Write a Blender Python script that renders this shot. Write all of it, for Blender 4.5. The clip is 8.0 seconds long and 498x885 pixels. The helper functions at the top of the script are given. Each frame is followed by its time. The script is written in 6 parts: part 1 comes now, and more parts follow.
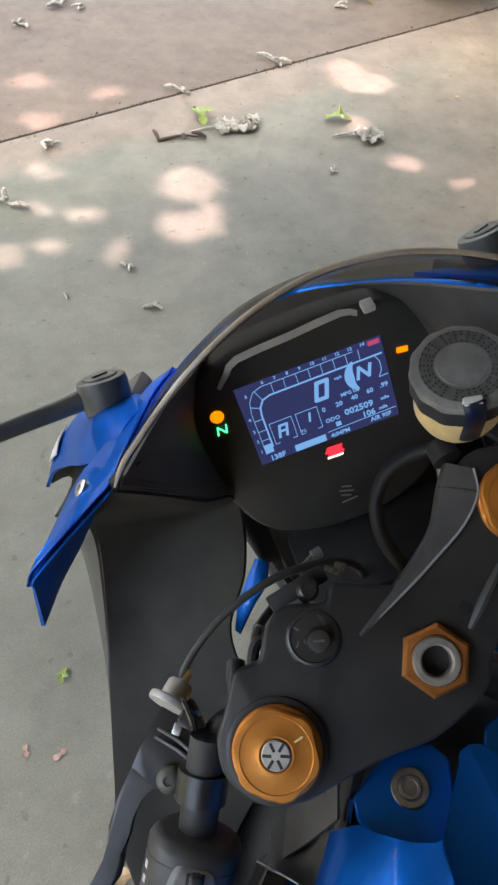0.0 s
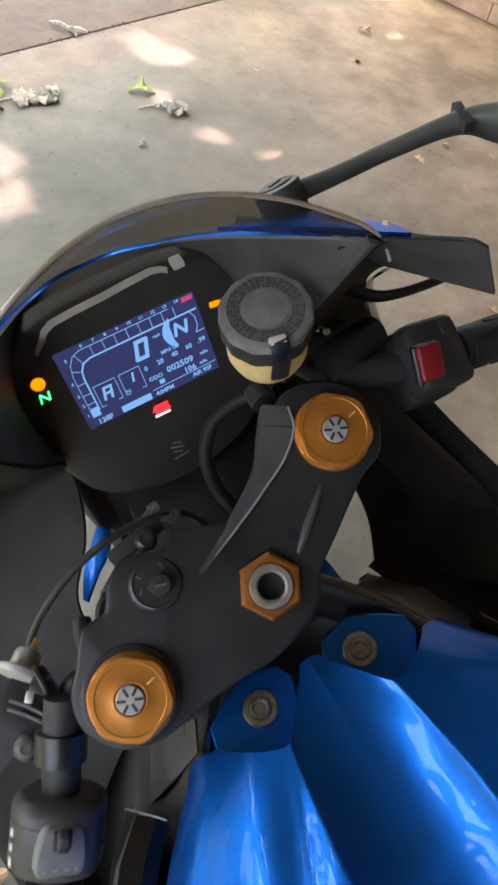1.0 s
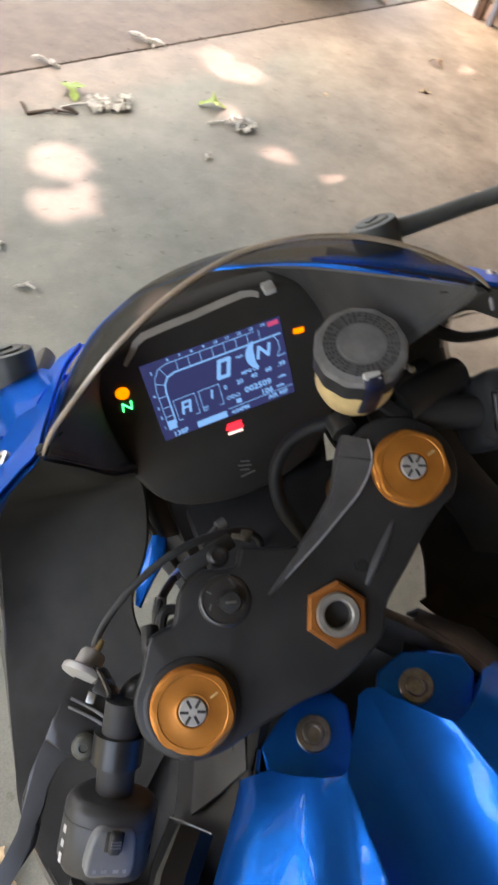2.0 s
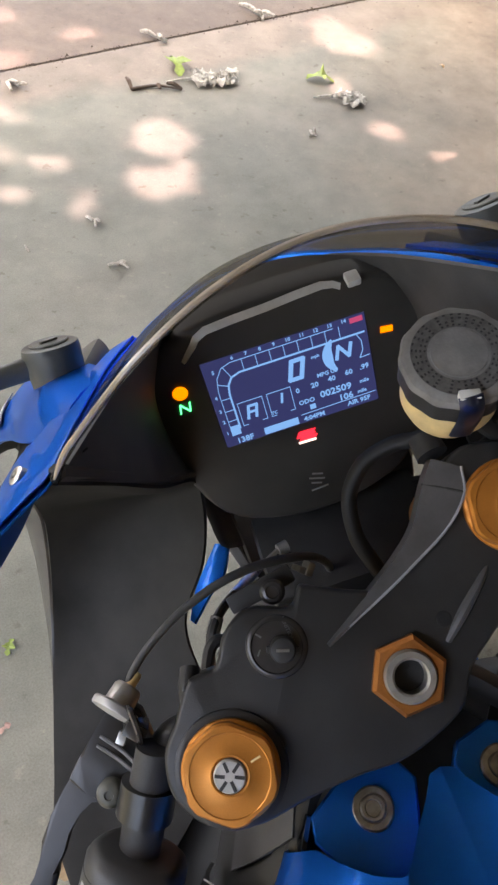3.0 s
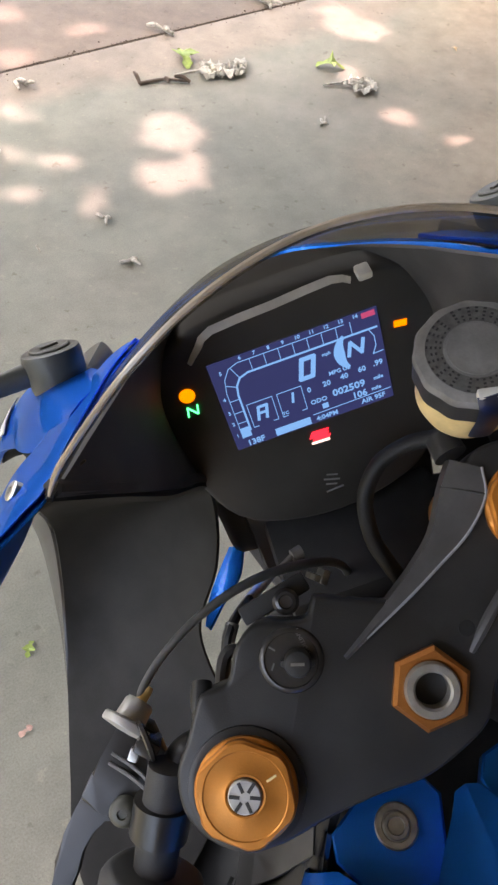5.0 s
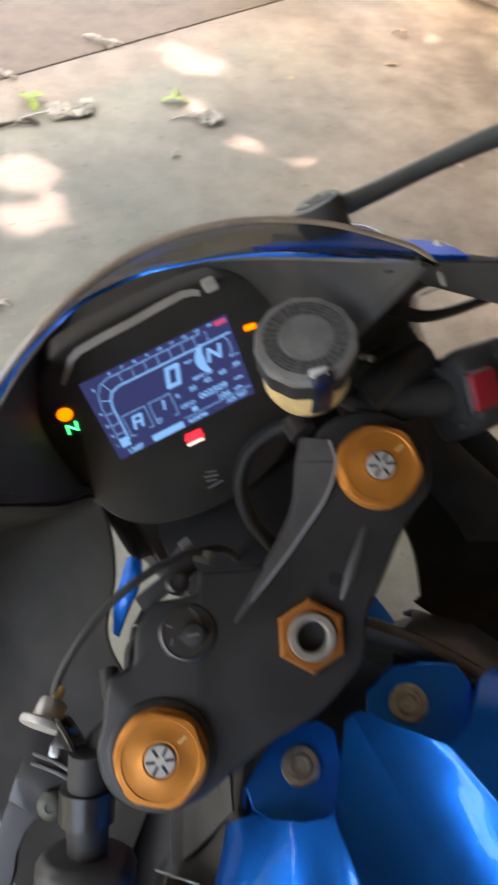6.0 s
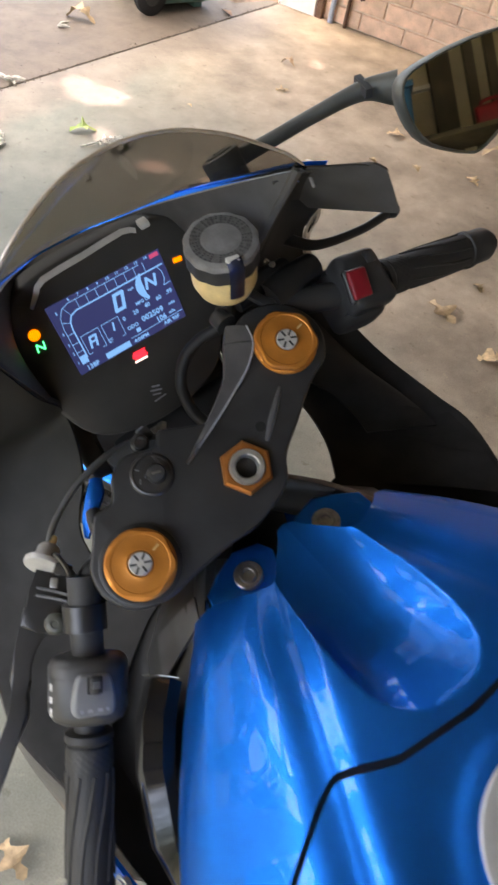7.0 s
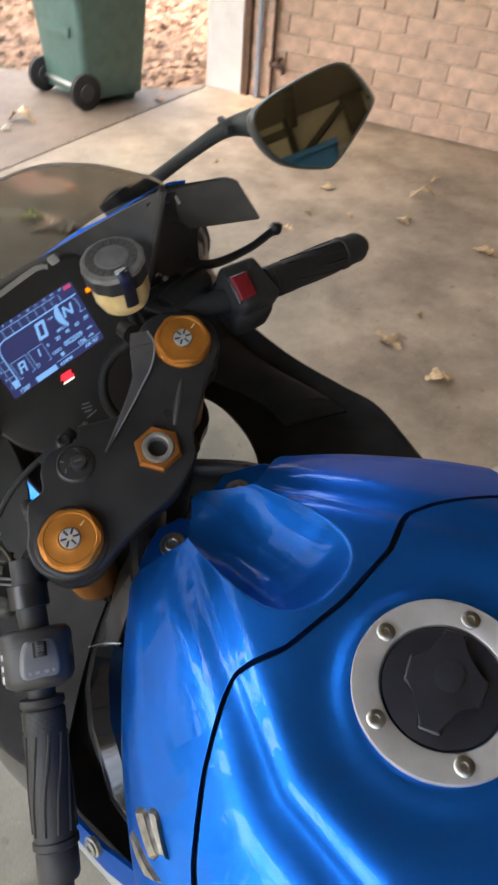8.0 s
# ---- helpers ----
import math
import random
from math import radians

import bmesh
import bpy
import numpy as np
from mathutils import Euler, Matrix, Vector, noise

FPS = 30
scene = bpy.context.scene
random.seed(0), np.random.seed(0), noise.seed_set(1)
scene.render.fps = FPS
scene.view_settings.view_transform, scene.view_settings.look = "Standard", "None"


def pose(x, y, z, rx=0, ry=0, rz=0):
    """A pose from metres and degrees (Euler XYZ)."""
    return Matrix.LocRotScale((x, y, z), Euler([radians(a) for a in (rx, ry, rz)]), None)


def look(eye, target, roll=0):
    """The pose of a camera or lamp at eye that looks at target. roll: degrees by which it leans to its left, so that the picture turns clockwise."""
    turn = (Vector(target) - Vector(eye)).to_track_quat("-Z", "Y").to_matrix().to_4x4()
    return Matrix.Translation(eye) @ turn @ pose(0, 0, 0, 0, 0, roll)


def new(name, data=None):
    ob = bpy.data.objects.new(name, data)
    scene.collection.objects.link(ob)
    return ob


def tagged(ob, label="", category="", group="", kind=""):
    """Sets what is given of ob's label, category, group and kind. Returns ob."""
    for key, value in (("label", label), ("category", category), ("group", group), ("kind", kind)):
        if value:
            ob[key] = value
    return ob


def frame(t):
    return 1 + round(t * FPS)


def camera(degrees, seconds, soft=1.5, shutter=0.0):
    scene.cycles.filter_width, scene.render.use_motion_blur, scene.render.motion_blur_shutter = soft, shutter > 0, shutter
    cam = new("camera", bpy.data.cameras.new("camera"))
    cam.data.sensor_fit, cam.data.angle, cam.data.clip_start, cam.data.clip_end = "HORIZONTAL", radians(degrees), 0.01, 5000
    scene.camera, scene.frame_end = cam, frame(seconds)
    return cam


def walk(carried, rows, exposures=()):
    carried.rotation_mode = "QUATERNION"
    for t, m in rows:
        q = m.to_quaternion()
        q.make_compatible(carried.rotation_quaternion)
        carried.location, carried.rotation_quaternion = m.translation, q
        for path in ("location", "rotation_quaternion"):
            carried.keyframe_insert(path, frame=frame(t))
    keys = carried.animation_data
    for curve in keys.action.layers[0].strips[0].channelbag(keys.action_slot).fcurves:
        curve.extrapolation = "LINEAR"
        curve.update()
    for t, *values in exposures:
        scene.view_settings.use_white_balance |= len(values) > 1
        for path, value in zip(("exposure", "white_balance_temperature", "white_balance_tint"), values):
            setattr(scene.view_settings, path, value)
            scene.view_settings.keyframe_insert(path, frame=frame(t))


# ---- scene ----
cam = camera(39.4, 8.0, soft=2.5, shutter=0.4)
EXPOSURE = [(0, 3.83, 7400, 7), (0.8, 3.95, 7500, 8), (1.5, 4.15, 7700, 9), (2.2, 4.11, 7700, 11), (3.5, 4.01, 7700, 13), (4.5, 4.01, 7700, 13), (6.0, 4.21, 7700, 10), (7.0, 4.19, 7700, 9), (8, 4.11, 7700, 9)]
PATH = [
    (0, (0.048, 0.077, 1.368), (-0.025, 1.323, -0.195), 5.3),
    (0.5, (0.045, 0.077, 1.367), (0.022, 1.336, -0.187), 7.5),
    (0.7, (0.052, 0.077, 1.358), (0.133, 1.324, -0.203), 10.1),
    (0.9, (0.064, 0.064, 1.364), (0.364, 1.286, -0.19), 14.4),
    (1, (0.06, 0.053, 1.369), (0.44, 1.263, -0.178), 15.5),
    (1.5, (0.019, 0.024, 1.374), (0.407, 1.249, -0.158), 16.7),
    (2, (0.021, 0.054, 1.375), (0.322, 1.298, -0.161), 18.1),
    (2.2, (0.017, 0.068, 1.368), (0.239, 1.3, -0.192), 18.2),
    (3.3, (0.049, 0.122, 1.326), (0.055, 1.295, -0.293), 10.4),
    (3.5, (0.04, 0.122, 1.32), (0.026, 1.284, -0.308), 9.5),
    (4, (0.039, 0.134, 1.314), (0.009, 1.275, -0.328), 8.9),
    (4.5, (0.049, 0.135, 1.323), (0.036, 1.287, -0.312), 9.0),
    (4.7, (0.047, 0.134, 1.325), (0.039, 1.291, -0.307), 9.0),
    (5.8, (0.06, 0.122, 1.331), (0.188, 1.316, -0.268), 10.1),
    (6, (0.063, 0.089, 1.355), (0.346, 1.319, -0.196), 11.9),
    (6.2, (0.053, 0.048, 1.351), (0.468, 1.291, -0.16), 12.3),
    (6.4, (0.037, 0.009, 1.35), (0.537, 1.245, -0.141), 12.2),
    (6.5, (0.034, -0.005, 1.353), (0.55, 1.225, -0.138), 12.1),
    (6.8, (0.016, -0.051, 1.366), (0.554, 1.187, -0.109), 13.4),
    (7, (0.034, -0.086, 1.382), (0.511, 1.185, -0.088), 12.3),
    (7.2, (0.055, -0.115, 1.379), (0.52, 1.17, -0.082), 12.8),
    (7.5, (0.079, -0.158, 1.377), (0.531, 1.114, -0.099), 11.1),
    (7.8, (0.082, -0.189, 1.398), (0.55, 1.149, -0.013), 7.1),
    (8, (0.077, -0.214, 1.395), (0.602, 1.18, 0.06), 5.0),
]
walk(cam, [(t, look(eye, target, roll)) for t, eye, target, roll in PATH], exposures=EXPOSURE)

# ---------------------------------------------------------------- light
GARAGE = pose(-0.537, 2.952, 0, 0, 0, 43.5)      # x along the door threshold, y out of the garage
BIKE = pose(0.4338, 0.3713, 0, 0, 0, 23.4) @ pose(0, 0, 0, 0, -17.0, 0)   # leaning on its stand
STEER = pose(0, 0, 1.002, 23.0, 0, 0) @ pose(0, 0, 0, 0, 0, 23.0)         # bars turned to the left

SUN_TO = (GARAGE.to_3x3() @ Vector((-0.22, 0.42, 0.88))).normalized()      # towards the sun
world = bpy.data.worlds.new("world")
scene.world = world
world.use_nodes = True
wn = world.node_tree.nodes
sky = wn.new("ShaderNodeTexSky")
sky.sky_type = 'NISHITA'
sky.sun_disc = False
sky.air_density, sky.dust_density, sky.ozone_density = 0.8, 4.0, 0.6
sky.sun_elevation = math.asin(SUN_TO.z)
sky.sun_rotation = math.atan2(SUN_TO.x, SUN_TO.y)
wn["Background"].inputs["Strength"].default_value = 0.15
world.node_tree.links.new(sky.outputs[0], wn["Background"].inputs["Color"])

sun_data = bpy.data.lights.new("sun", 'SUN')
sun_data.energy, sun_data.angle, sun_data.color = 0.70, radians(0.4), (1.0, 0.70, 0.79)
sun = new("sun", sun_data)
sun.matrix_world = look(SUN_TO * 20, (0, 0, 0))



# ---------------------------------------------------------------- materials
def nodes_of(name):
    m = bpy.data.materials.new(name)
    m.use_nodes = True
    return m, m.node_tree, m.node_tree.nodes["Principled BSDF"]


def surface(name, color, rough=0.5, metal=0.0, var=0.12, scale=40.0, bump=0.05, bump_scale=400.0, coat=0.0, spec=0.5, second=None, piece=0.0, dist=0.001):
    """A procedural surface: two scales of colour variation, roughness variation, fine relief."""
    m, nt, p = nodes_of(name)
    n, l = nt.nodes, nt.links
    tc = n.new("ShaderNodeTexCoord")
    big = n.new("ShaderNodeTexNoise")
    big.inputs["Scale"].default_value, big.inputs["Detail"].default_value = scale, 5
    fine = n.new("ShaderNodeTexNoise")
    fine.inputs["Scale"].default_value, fine.inputs["Detail"].default_value = bump_scale, 3
    l.new(tc.outputs["Object"], big.inputs["Vector"])
    l.new(tc.outputs["Object"], fine.inputs["Vector"])
    ramp = n.new("ShaderNodeValToRGB")
    lo = [c * (1 - var) for c in color]
    hi = [min(1, c * (1 + var)) for c in color] if second is None else second
    ramp.color_ramp.elements[0].color, ramp.color_ramp.elements[1].color = (*lo, 1), (*hi, 1)
    ramp.color_ramp.elements[0].position, ramp.color_ramp.elements[1].position = 0.3, 0.7
    l.new(big.outputs["Fac"], ramp.inputs["Fac"])
    mix = n.new("ShaderNodeMix")
    mix.data_type, mix.blend_type = 'RGBA', 'MULTIPLY'
    mix.inputs["Factor"].default_value = 1.0
    fr = n.new("ShaderNodeValToRGB")
    fr.color_ramp.elements[0].color = (1 - var, 1 - var, 1 - var, 1)
    l.new(fine.outputs["Fac"], fr.inputs["Fac"])
    l.new(ramp.outputs["Color"], mix.inputs["A"])
    l.new(fr.outputs["Color"], mix.inputs["B"])
    out = mix.outputs["Result"]
    if piece:
        oi = n.new("ShaderNodeObjectInfo")
        hv = n.new("ShaderNodeHueSaturation")
        mr = n.new("ShaderNodeMapRange")
        mr.inputs["To Min"].default_value, mr.inputs["To Max"].default_value = 1 - piece, 1 + piece
        l.new(oi.outputs["Random"], mr.inputs["Value"])
        l.new(mr.outputs[0], hv.inputs["Value"])
        l.new(out, hv.inputs["Color"])
        out = hv.outputs["Color"]
    l.new(out, p.inputs["Base Color"])
    rr = n.new("ShaderNodeMapRange")
    rr.inputs["To Min"].default_value, rr.inputs["To Max"].default_value = max(0.02, rough * 0.85), min(1, rough * 1.15)
    l.new(big.outputs["Fac"], rr.inputs["Value"])
    l.new(rr.outputs[0], p.inputs["Roughness"])
    p.inputs["Metallic"].default_value = metal
    p.inputs["Specular IOR Level"].default_value = spec
    p.inputs["Coat Weight"].default_value = coat
    p.inputs["Coat Roughness"].default_value = 0.04
    if bump:
        b = n.new("ShaderNodeBump")
        b.inputs["Strength"].default_value, b.inputs["Distance"].default_value = bump, dist
        l.new(fine.outputs["Fac"], b.inputs["Height"])
        l.new(b.outputs[0], p.inputs["Normal"])
    return m


def glow(name, color, strength):
    m, nt, p = nodes_of(name)
    p.inputs["Base Color"].default_value = (*[c * 0.2 for c in color], 1)
    p.inputs["Emission Color"].default_value = (*color, 1)
    p.inputs["Emission Strength"].default_value = strength
    p.inputs["Roughness"].default_value = 0.35
    return m


def concrete(name, dry, stain, green, scale, tan=None, edge=None):
    """Old concrete: broad stains, blotches, fine grit and small pits."""
    m, nt, p = nodes_of(name)
    n, l = nt.nodes, nt.links
    tc = n.new("ShaderNodeTexCoord")

    def noise_at(sc, det=6, rough=0.6):
        k = n.new("ShaderNodeTexNoise")
        k.inputs["Scale"].default_value, k.inputs["Detail"].default_value, k.inputs["Roughness"].default_value = sc, det, rough
        l.new(tc.outputs["Object"], k.inputs["Vector"])
        return k.outputs["Fac"]

    def ramp(fac, a, b, lo=0.35, hi=0.65):
        r = n.new("ShaderNodeValToRGB")
        r.color_ramp.elements[0].position, r.color_ramp.elements[1].position = lo, hi
        r.color_ramp.elements[0].color, r.color_ramp.elements[1].color = (*a, 1), (*b, 1)
        l.new(fac, r.inputs["Fac"])
        return r.outputs["Color"]

    def blend(a, b, fac=None, mode='MIX', amount=1.0):
        k = n.new("ShaderNodeMix")
        k.data_type, k.blend_type = 'RGBA', mode
        k.inputs["Factor"].default_value = amount
        if fac is not None:
            l.new(fac, k.inputs["Factor"])
        l.new(a, k.inputs["A"])
        l.new(b, k.inputs["B"])
        return k.outputs["Result"]

    base = ramp(noise_at(scale), stain, dry, 0.32, 0.68)
    tint = ramp(noise_at(scale * 0.55, 4), green, dry, 0.42, 0.66)
    base = blend(base, tint, amount=0.5)
    # Tan concrete towards the brick wall; the darker grey-green side also holds painted shade.
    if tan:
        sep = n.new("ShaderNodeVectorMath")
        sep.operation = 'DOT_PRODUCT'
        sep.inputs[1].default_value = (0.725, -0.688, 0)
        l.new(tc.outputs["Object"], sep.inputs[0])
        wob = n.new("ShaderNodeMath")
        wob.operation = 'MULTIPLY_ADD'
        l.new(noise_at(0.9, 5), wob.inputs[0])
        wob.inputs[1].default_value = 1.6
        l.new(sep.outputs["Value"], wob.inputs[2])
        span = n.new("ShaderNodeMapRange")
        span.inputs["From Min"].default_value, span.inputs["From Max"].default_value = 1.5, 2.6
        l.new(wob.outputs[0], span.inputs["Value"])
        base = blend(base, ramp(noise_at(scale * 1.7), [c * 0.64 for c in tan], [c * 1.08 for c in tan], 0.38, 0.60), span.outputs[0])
    if edge:
        xyz = n.new("ShaderNodeSeparateXYZ")
        l.new(tc.outputs["Object"], xyz.inputs[0])
        shift = n.new("ShaderNodeMath")
        shift.operation = 'MULTIPLY_ADD'
        l.new(noise_at(1.6, 5), shift.inputs[0])
        shift.inputs[1].default_value = 0.34
        l.new(xyz.outputs["Y"], shift.inputs[2])
        band = n.new("ShaderNodeMapRange")
        band.inputs["From Min"].default_value, band.inputs["From Max"].default_value = -0.13, -0.02
        band.inputs["To Max"].default_value = 0.75
        l.new(shift.outputs[0], band.inputs["Value"])
        base = blend(base, ramp(noise_at(scale * 2.3), [c * 0.72 for c in edge], edge, 0.35, 0.65), band.outputs[0])
    blot = ramp(noise_at(scale * 5, 8, 0.7), (0.72, 0.72, 0.72), (1, 1, 1), 0.35, 0.6)
    base = blend(base, blot, mode='MULTIPLY', amount=0.8)
    base = blend(base, ramp(noise_at(34, 3, 0.5), (1, 1, 1), (1.16, 1.15, 1.12), 0.655, 0.70), mode='MULTIPLY')
    base = blend(base, ramp(noise_at(23, 4, 0.55), (0.74, 0.72, 0.68), (1, 1, 1), 0.30, 0.36), mode='MULTIPLY')
    grit = noise_at(260, 4, 0.7)
    base = blend(base, ramp(grit, (0.7, 0.7, 0.7), (1.08, 1.08, 1.08), 0.3, 0.6), mode='MULTIPLY', amount=0.7)
    l.new(base, p.inputs["Base Color"])
    p.inputs["Roughness"].default_value = 0.72
    p.inputs["Specular IOR Level"].default_value = 0.35
    b = n.new("ShaderNodeBump")
    b.inputs["Strength"].default_value, b.inputs["Distance"].default_value = 0.35, 0.003
    l.new(grit, b.inputs["Height"])
    l.new(b.outputs[0], p.inputs["Normal"])
    return m


def candy_blue():
    """Metallic blue paint under clear lacquer, with fine flake."""
    m, nt, p = nodes_of("metallic_blue_paint")
    n, l = nt.nodes, nt.links
    tc = n.new("ShaderNodeTexCoord")
    fl = n.new("ShaderNodeTexNoise")
    fl.inputs["Scale"].default_value = 2600
    l.new(tc.outputs["Object"], fl.inputs["Vector"])
    r = n.new("ShaderNodeValToRGB")
    r.color_ramp.elements[0].color, r.color_ramp.elements[1].color = (0.0, 0.108, 0.48, 1), (0.0, 0.165, 0.71, 1)
    l.new(fl.outputs["Fac"], r.inputs["Fac"])
    l.new(r.outputs["Color"], p.inputs["Base Color"])
    dust = n.new("ShaderNodeTexNoise")
    dust.inputs["Scale"].default_value, dust.inputs["Detail"].default_value = 30, 6
    l.new(tc.outputs["Object"], dust.inputs["Vector"])
    mr = n.new("ShaderNodeMapRange")
    mr.inputs["To Min"].default_value, mr.inputs["To Max"].default_value = 0.36, 0.43
    l.new(dust.outputs["Fac"], mr.inputs["Value"])
    l.new(mr.outputs[0], p.inputs["Roughness"])
    p.inputs["Metallic"].default_value = 0.9
    p.inputs["Specular Tint"].default_value = (0.15, 0.45, 1.0, 1)
    p.inputs["Specular IOR Level"].default_value = 0.2
    p.inputs["Coat Weight"].default_value = 0.30
    p.inputs["Coat Roughness"].default_value = 0.015
    return m


def tinted_glass(name, color, rough=0.03, alpha=0.35):
    """Thin smoked plastic: part see-through, part gloss."""
    m, nt, p = nodes_of(name)
    n, l = nt.nodes, nt.links
    t = n.new("ShaderNodeBsdfTransparent")
    t.inputs["Color"].default_value = (*color, 1)
    p.inputs["Base Color"].default_value = (0.02, 0.02, 0.02, 1)
    p.inputs["Roughness"].default_value = rough
    mx = n.new("ShaderNodeMixShader")
    mx.inputs[0].default_value = alpha
    l.new(t.outputs[0], mx.inputs[1])
    l.new(p.outputs[0], mx.inputs[2])
    l.new(mx.outputs[0], n["Material Output"].inputs["Surface"])
    return m


BLUE = candy_blue()
PANEL_BLACK = surface("dull_black_fairing_plastic", (0.034, 0.0342, 0.0335), 0.6, spec=0.1, var=0.25, scale=25, bump=0.12, bump_scale=900)
HOOD_BLACK = surface("grained_black_hood_plastic", (0.080, 0.080, 0.078), 0.6, spec=0.2, var=0.25, scale=25, bump=0.15, bump_scale=900)
BLACK_PLASTIC = surface("matt_black_plastic", (0.044, 0.044, 0.044), 0.5, spec=0.25, var=0.25, scale=25, bump=0.12, bump_scale=900)
BLACK_GLOSS = surface("gloss_black_plastic", (0.045, 0.043, 0.042), 0.2, var=0.3, scale=30, bump=0.02)
DASH_BLACK = surface("satin_black_panel_plastic", (0.062, 0.062, 0.060), 0.4, spec=0.25, var=0.15, scale=25, bump=0.06, bump_scale=900)
YOKE_BLACK = surface("satin_black_anodised_metal", (0.034, 0.0343, 0.0346), 0.36, spec=0.3, var=0.2, scale=30, bump=0.10, bump_scale=1200)
LEVER_BLACK = surface("glossy_black_cast_metal", (0.017, 0.0172, 0.018), 0.3, spec=0.5, var=0.06, scale=120, bump=0.02, bump_scale=900)
RUBBER = surface("black_rubber", (0.020, 0.020, 0.020), 0.6, var=0.25, scale=60, bump=0.25, bump_scale=700)
SIDE_GLOSS = surface("polished_black_plastic", (0.012, 0.012, 0.012), 0.09, var=0.2, scale=30, bump=0.0)
DARK_GREY = surface("dark_grey_plastic", (0.036, 0.037, 0.038), 0.45, var=0.15, scale=60, bump=0.1, bump_scale=900)
STRIP_GREY = surface("satin_grey_cast_metal", (0.075, 0.075, 0.080), 0.3, metal=0.2, var=0.15, scale=40, bump=0.05)
CABLE_GREY = surface("worn_grey_cable_sheath", (0.095, 0.095, 0.090), 0.4, var=0.2, scale=60, bump=0.1, bump_scale=900)
MID_GREY = surface("grey_plastic", (0.16, 0.165, 0.17), 0.45, var=0.12, scale=60, bump=0.1, bump_scale=900)
MIRROR_GREY = surface("greenish_grey_plastic", (0.074, 0.075, 0.062), 0.45, var=0.15, scale=40, bump=0.1, bump_scale=900)
# Lighter than the black yoke: the highlight on bevel and rib, put into colour.
YOKE_LIT_EDGE = surface("lit_satin_edge_metal", (0.078, 0.0775, 0.079), 0.33, spec=0.45, var=0.2, scale=40, bump=0.05)
CAP_BLACK = surface("gloss_navy_black_plastic", (0.020, 0.022, 0.030), 0.14, var=0.2, scale=30, bump=0.02)
PETAL_MAT = surface("dry_pinkish_petal", (0.50, 0.32, 0.26), 0.8, var=0.3, scale=90, bump=0.3)
SCRAP_MAT = surface("weathered_bark_scrap", (0.47, 0.44, 0.37), 0.9, var=0.35, scale=90, bump=0.5, bump_scale=300)
ADJ_GREY = surface("dull_cast_aluminium", (0.50, 0.49, 0.46), 0.38, metal=0.3, var=0.1, scale=80, bump=0.1, bump_scale=900)
LIP_GREY = surface("pale_grey_satin_plastic", (0.66, 0.66, 0.62), 0.4, var=0.12, scale=60, bump=0.05)
# Grey for faint print, and for the glint line on the yoke arm.
FAINT_MARK_AND_GLINT = surface("faint_print_and_glint", (0.30, 0.31, 0.33), 0.5, var=0.1, scale=100, bump=0)
CAP_GREY = surface("worn_grey_plastic", (0.24, 0.237, 0.23), 0.5, var=0.2, scale=80, bump=0.2, bump_scale=600)
CAP_BAND = surface("dark_printed_band", (0.14, 0.138, 0.134), 0.55, var=0.25, scale=300, bump=0.1, bump_scale=900)
GOLD = surface("gold_anodised_aluminium", (0.60, 0.23, 0.042), 0.40, metal=0.55, var=0.12, scale=50, bump=0.05, bump_scale=900)
BRONZE = surface("orange_anodised_aluminium", (0.48, 0.185, 0.05), 0.38, metal=0.7, var=0.12, scale=50, bump=0.05)
SILVER = surface("brushed_aluminium", (0.62, 0.61, 0.58), 0.33, metal=1.0, var=0.1, scale=80, bump=0.05)
MATT_SILVER = surface("matt_silver_ring", (0.50, 0.50, 0.49), 0.45, metal=0.55, var=0.08, scale=60, bump=0.08, bump_scale=900)
TUBE_STEEL = surface("dull_turned_steel", (0.36, 0.345, 0.31), 0.42, metal=0.55, var=0.15, scale=120, bump=0.05)
STEEL = surface("zinc_plated_steel", (0.42, 0.42, 0.40), 0.36, metal=1.0, var=0.25, scale=150, bump=0.08)
CREAM = surface("yellowed_translucent_plastic", (0.88, 0.66, 0.31), 0.35, var=0.15, scale=60, bump=0.03)
RED = surface("red_switch_plastic", (0.27, 0.012, 0.022), 0.4, var=0.1, scale=60, bump=0.04)
CLIP_BLUE = surface("blue_steel_clip", (0.05, 0.06, 0.11), 0.3, metal=0.8, var=0.2, scale=80)
SMOKE = tinted_glass("smoked_windscreen", (0.62, 0.59, 0.55), 0.05, 0.22)
MIRROR, _nt, _p = nodes_of("mirror_glass")
_p.inputs["Base Color"].default_value = (0.80, 0.82, 0.74, 1)
_p.inputs["Metallic"].default_value, _p.inputs["Roughness"].default_value = 1.0, 0.02
LCD_BACK = glow("lcd_background", (0.030, 0.038, 0.14), 0.063)
LCD_LINE = glow("lcd_segments", (0.12, 0.29, 0.62), 0.10)
LCD_RED = glow("lcd_red_zone", (0.35, 0.05, 0.14), 0.09)
LAMP_AMBER = glow("amber_warning_lamp", (1.0, 0.19, 0.0), 0.14)
LAMP_GREEN = glow("green_neutral_lamp", (0.02, 0.85, 0.22), 0.3)
LAMP_RED = glow("red_lit_emblem", (0.85, 0.02, 0.04), 0.18)
LAMP_WHITE = glow("white_lit_underline", (1.0, 0.72, 0.72), 0.13)
WHITE_MARK = surface("white_printed_mark", (0.55, 0.55, 0.55), 0.5, var=0.1, scale=100, bump=0)
TYRE = surface("tyre_rubber", (0.02, 0.02, 0.02), 0.8, var=0.25, scale=30, bump=0.2)
PALE_GREY = surface("pale_silver_paint", (0.30, 0.32, 0.35), 0.3, var=0.08, scale=30, bump=0)
DECAL_WHITE = surface("white_decal", (0.70, 0.72, 0.72), 0.3, bump=0)
